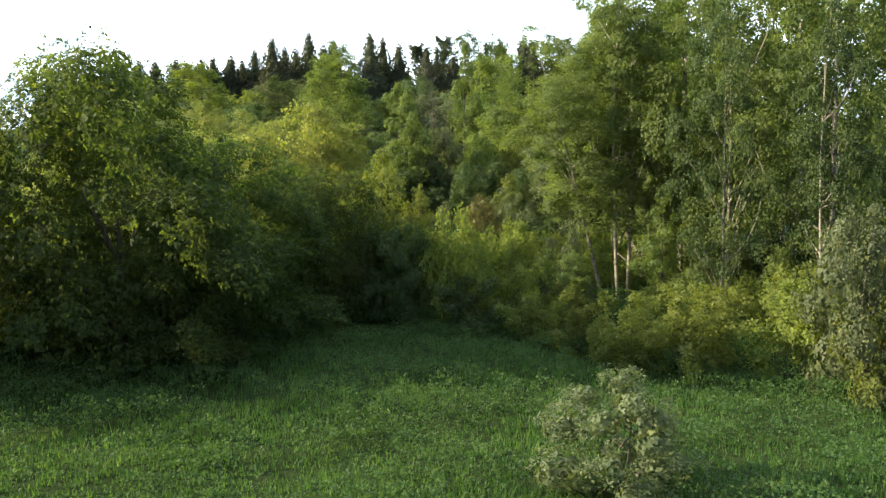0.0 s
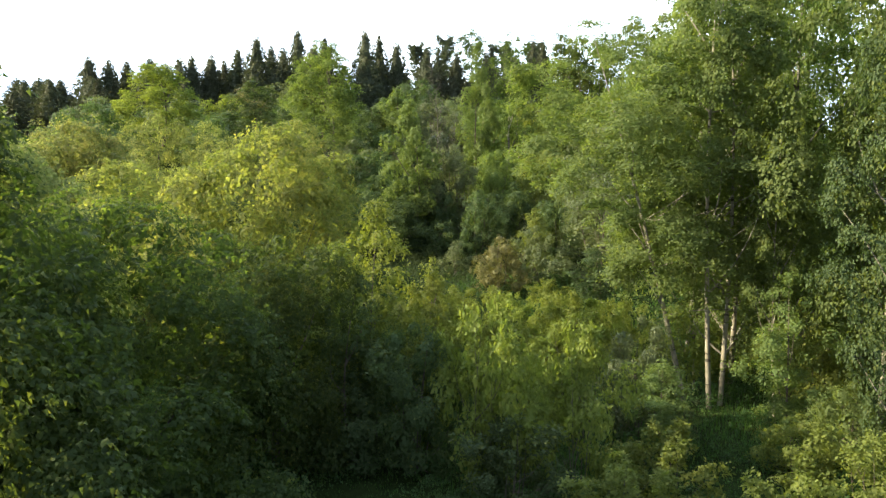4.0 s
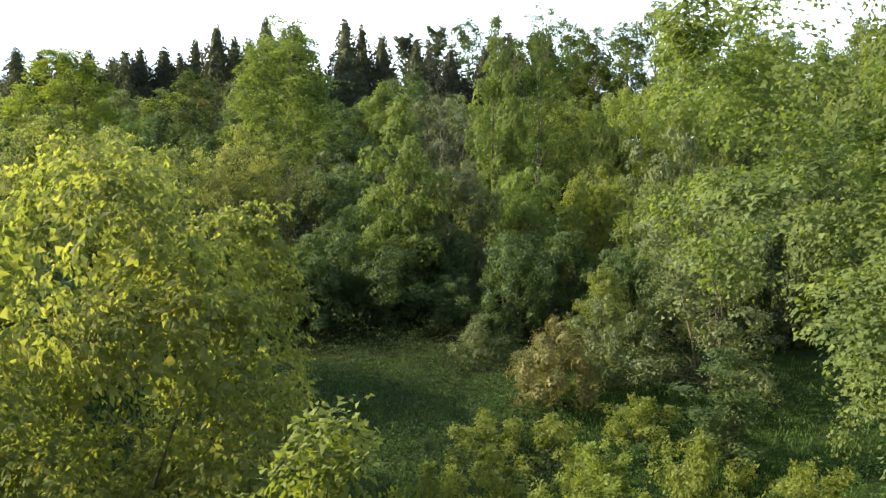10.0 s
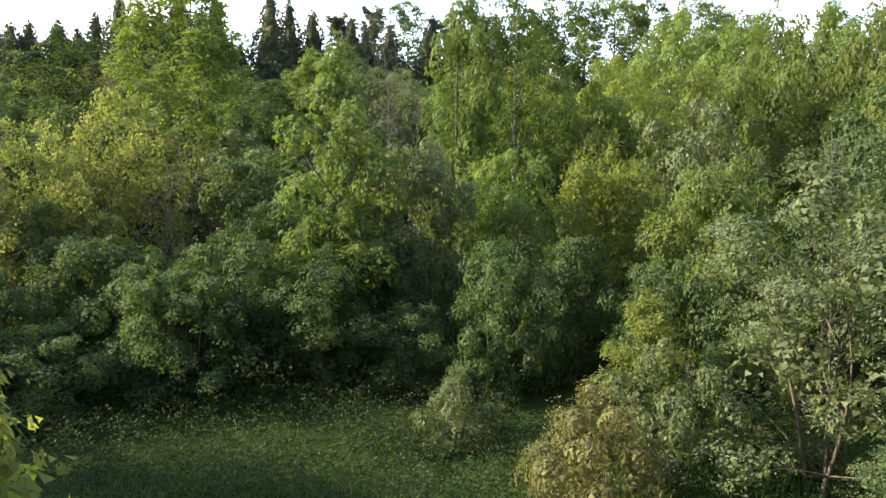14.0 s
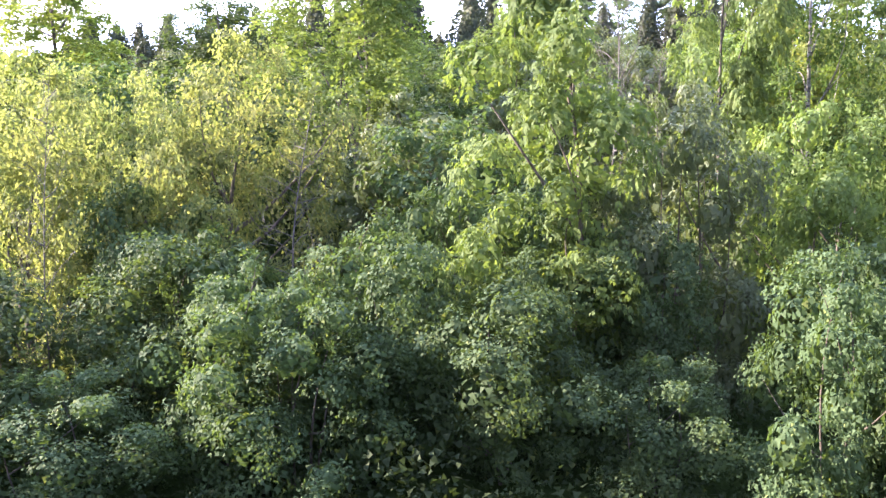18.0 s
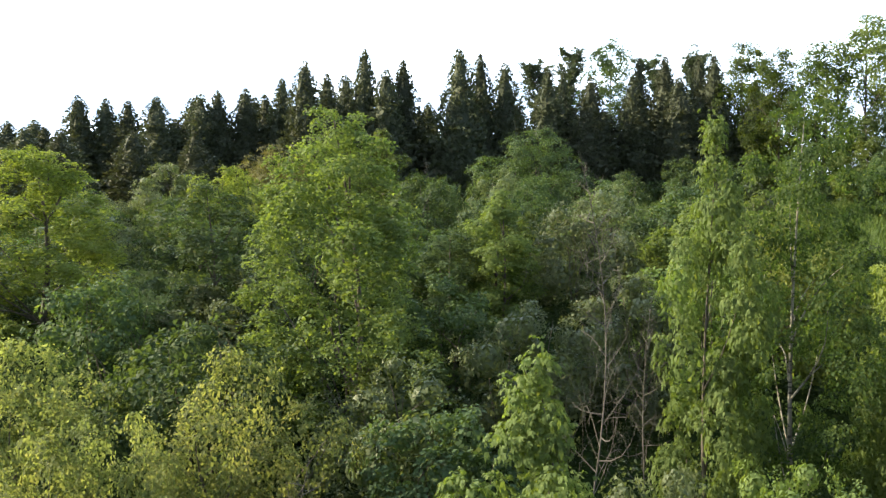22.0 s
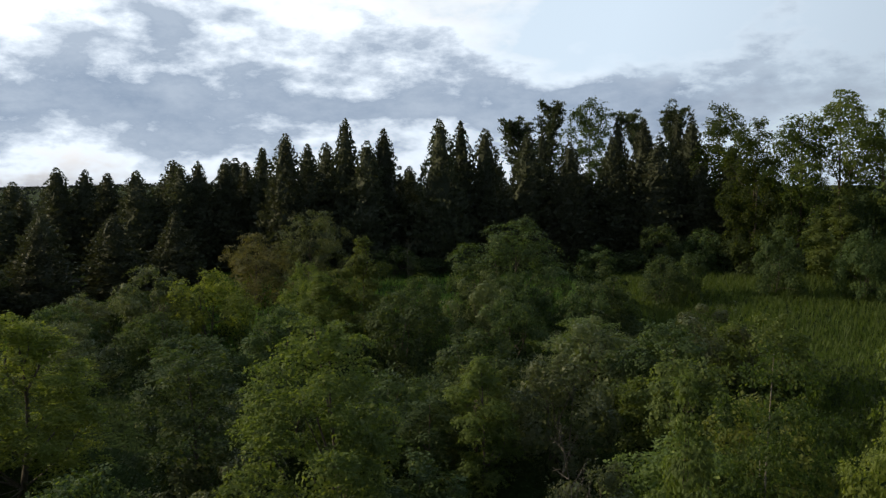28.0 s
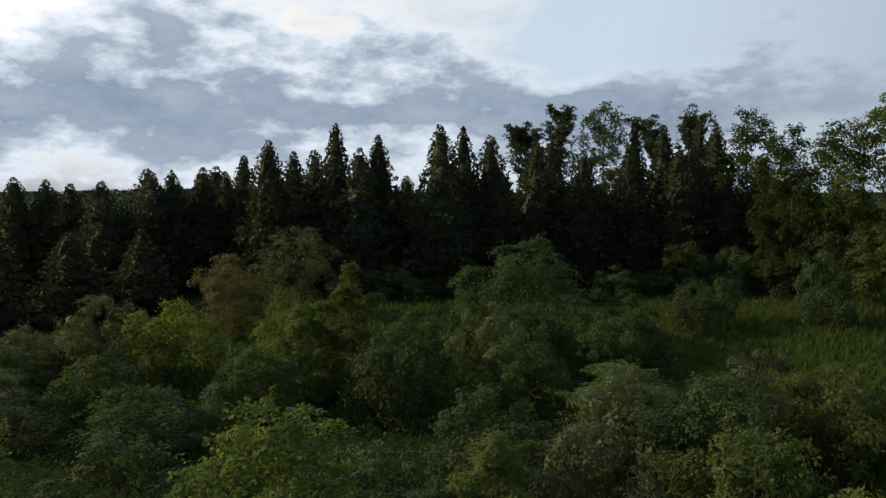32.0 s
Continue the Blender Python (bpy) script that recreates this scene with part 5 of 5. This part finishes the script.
plant("cedar_tree", 20.0, 149.0, 25.4, 4.5, "dark narrow cedar on the ridge", group="ridge conifers")
plant("cedar_tree", 23.9, 155.7, 27.6, 4.8, "dark narrow cedar on the ridge", group="ridge conifers")
plant("cedar_tree", 27.5, 151.3, 27.4, 4.6, "dark narrow cedar on the ridge", group="ridge conifers")
plant("cedar_tree", 29.3, 148.4, 26.7, 4.5, "dark narrow cedar on the ridge", group="ridge conifers")
plant("cedar_tree", 36.8, 157.5, 25.6, 4.9, "dark narrow cedar on the ridge", group="ridge conifers")
plant("pine_tree", 8.4, 160.0, 33.8, 4.1, "old white pine with a ragged open crown", group="ridge pines")
plant("pine_tree", 15.4, 168.0, 37.2, 4.3, "old white pine with a ragged open crown", group="ridge pines")
plant("pine_tree", 23.7, 165.0, 34.6, 4.2, "old white pine with a ragged open crown", group="ridge pines")
plant("pine_tree", 30.1, 165.0, 35.4, 4.2, "old white pine with a ragged open crown", group="ridge pines")
for x, y, top, wide in ((12.2, 158.0, 31.6, 2.7), (21.4, 157.0, 33.0, 2.9), (24.6, 156.0, 31.8, 2.8), (28.4, 156.0, 33.2, 3.0)):
    plant("cedar_tree", x, y, top, wide, "dark pointed cedar among the ridge pines", group="ridge conifers")
plant("far_poplar", 18.1, 158.0, 36.0, 4.7, "dark broadleaf tree among the conifers", DOGWOOD)
plant("far_poplar", 32.3, 152.0, 34.6, 4.6, "broadleaf tree among the conifers", MAPLE)
plant("hill_shrub", -36.2, 126.0, 17.1, 2.5, "dark shrub before the conifers", DOGWOOD, group="shrubs before the conifers")
plant("hill_shrub", -36.1, 122.0, 17.0, 2.4, "dark shrub before the conifers", DOGWOOD, group="shrubs before the conifers")
plant("hill_shrub", -24.8, 130.0, 18.4, 2.6, "dark shrub before the conifers", DOGWOOD, group="shrubs before the conifers")
plant("hill_shrub", -4.6, 136.0, 18.5, 2.8, "dark shrub before the conifers", DOGWOOD, group="shrubs before the conifers")
plant("hill_shrub", -1.3, 137.0, 17.1, 2.9, "dark shrub before the conifers", DOGWOOD, group="shrubs before the conifers")
plant("hill_shrub", 19.9, 140.0, 17.7, 3.0, "dark shrub before the conifers", DOGWOOD, group="shrubs before the conifers")
plant("hill_shrub", 28.1, 142.0, 20.0, 3.0, "dark shrub before the conifers", DOGWOOD, group="shrubs before the conifers")
plant("hill_shrub", 23.3, 142.0, 20.6, 3.0, "dark shrub before the conifers", DOGWOOD, group="shrubs before the conifers")
plant("hill_shrub", 16.0, 138.0, 18.4, 2.9, "dark shrub before the conifers", DOGWOOD, group="shrubs before the conifers")
plant("hill_shrub", 31.6, 140.0, 20.1, 2.9, "dark shrub before the conifers", DOGWOOD, group="shrubs before the conifers")
plant("hill_shrub", 35.4, 138.0, 24.2, 2.9, "dark shrub before the conifers", DOGWOOD, group="shrubs before the conifers")
plant("hill_shrub", 41.3, 134.0, 25.8, 2.7, "dark shrub before the conifers", DOGWOOD, group="shrubs before the conifers")
plant("hill_shrub", 37.1, 126.0, 20.7, 2.5, "dark shrub before the conifers", DOGWOOD, group="shrubs before the conifers")
plant("dead_tree", -3.1, 130.0, 19.4, 0.9, "pale dead sapling before the conifers")


# ---- grass, herbs and leafy undergrowth ----
def blades(rng, x, y, tall, wide, count):
    """Tufts of single grass blades: count bent blades at each place."""
    x, y = np.repeat(x, count) + rng.normal(0, 0.07, len(x) * count), np.repeat(y, count) + rng.normal(0, 0.07, len(y) * count)
    n = len(x)
    foot = np.stack([x, y, ground_z(x, y) - 0.03], 1)
    az, h = rng.uniform(0, 6.28, n), tall * rng.uniform(0.5, 1.3, n)
    side = np.stack([np.cos(az), np.sin(az), np.zeros(n)], 1) * wide * rng.uniform(0.7, 1.4, (n, 1))
    lean = np.stack([np.cos(az + 1.4), np.sin(az + 1.4), np.zeros(n)], 1) * (h * rng.uniform(0.1, 0.6, n))[:, None]
    tip = foot + lean + np.stack([np.zeros(n), np.zeros(n), h], 1)
    return np.stack([foot - side, foot + side, tip], 1).reshape(-1, 3), np.arange(3 * n, dtype=np.int32).reshape(-1, 3)


rng = np.random.default_rng(5)
n = 44000
gx, gy = rng.uniform(-14, 20, n) + rng.normal(0, 3, n), 5 + 57 * rng.uniform(0, 1, n) ** 1.5 + rng.normal(0, 1.2, n)
patchy = 0.75 + 0.5 * np.sin(gx * 0.6 + 2 * np.sin(gy * 0.4)) * np.sin(gy * 0.5)
v, f = blades(rng, gx, gy, np.repeat(0.3 * patchy, 4), 0.018, 4)
tagged(new("grass", mesh_of("grass", v, f, GRASS)), "long uncut meadow grass", "grass", kind="stuff")
n = 34000
gx, gy = rng.uniform(15, 72, n), rng.uniform(92, 140, n)
gx = np.maximum(gx, 16 + np.maximum(0, 112 - gy) * 0.18 + rng.uniform(0, 4, n))
v, f = blades(rng, gx, gy, 0.6, 0.05, 3)
tagged(new("grass", mesh_of("grass", v, f, FIELD)), "long grass of the high field", "grass", kind="stuff")

n = 24000
hx, hy = rng.uniform(-13, 19, n) + rng.normal(0, 2.5, n), 8 + 53 * rng.uniform(0, 1, n) ** 1.25 + rng.normal(0, 1.5, n)
# nettles stand in patches
keep = np.sin(hx * 0.9 + 1.7 * np.sin(hy * 0.5)) * np.sin(hy * 0.8 + hx * 0.3) + rng.uniform(-0.7, 0.5, n) > -0.3
hx, hy, n = hx[keep], hy[keep], int(keep.sum())
swell = 0.5 + 0.5 * np.sin(hx * 1.3 + hy * 0.7) * np.sin(hy * 1.1 - hx * 0.4)
c = np.stack([hx, hy, ground_z(hx, hy) + rng.uniform(0.1, 0.3, n) + 0.3 * swell], 1)
at, out = blobs(rng, c, rng.uniform(0.14, 0.4, n), 19, 0.8)
v, f = leaves(rng, at, out, 0.07, 0.05, 0.1)
tagged(new("meadow_herbs", mesh_of("meadow_herbs", v, f, HERB)), "leafy herbs and nettles growing through the grass", "herbs", kind="stuff")

# herbs added over the grass, their dark colour painting the clearing's shade
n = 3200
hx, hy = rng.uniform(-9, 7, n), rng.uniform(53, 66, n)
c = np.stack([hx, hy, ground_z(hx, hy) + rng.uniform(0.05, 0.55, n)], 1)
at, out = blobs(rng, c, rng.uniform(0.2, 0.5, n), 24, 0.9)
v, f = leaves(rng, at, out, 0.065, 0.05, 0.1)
tagged(new("meadow_herbs", mesh_of("meadow_herbs", v, f, SHADE)), "herbs at the foot of the slope, coloured dark for shade", "herbs", kind="stuff")

# undergrowth in the same darkened colour, so gaps between crowns look shaded
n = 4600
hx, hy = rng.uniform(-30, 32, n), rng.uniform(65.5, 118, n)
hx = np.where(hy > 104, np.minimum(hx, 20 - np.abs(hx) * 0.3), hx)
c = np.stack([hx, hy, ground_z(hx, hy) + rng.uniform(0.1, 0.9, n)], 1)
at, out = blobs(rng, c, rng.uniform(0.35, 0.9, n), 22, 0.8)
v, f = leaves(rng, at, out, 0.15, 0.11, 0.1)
tagged(new("undergrowth", mesh_of("undergrowth", v, f, SHADE)), "low leafy undergrowth on the slope, coloured dark for shade", "undergrowth", kind="stuff")

n = 9000
gx, gy = rng.uniform(-40, 13, n), rng.uniform(110, 140, n)
v, f = blades(rng, gx, gy, 0.6, 0.05, 3)
tagged(new("grass", mesh_of("grass", v, f, GRASS)), "dark grass before the conifers", "grass", kind="stuff")

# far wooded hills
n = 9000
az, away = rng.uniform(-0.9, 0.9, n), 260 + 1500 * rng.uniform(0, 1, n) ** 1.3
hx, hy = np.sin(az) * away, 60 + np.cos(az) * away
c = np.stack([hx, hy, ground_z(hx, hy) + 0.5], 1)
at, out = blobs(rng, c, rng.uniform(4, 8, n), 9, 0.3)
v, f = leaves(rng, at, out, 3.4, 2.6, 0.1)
tagged(new("far_woods", mesh_of("far_woods", v, f, DISTANT)), "wooded hills on the horizon, tinted blue-grey for haze", "woods", kind="stuff")
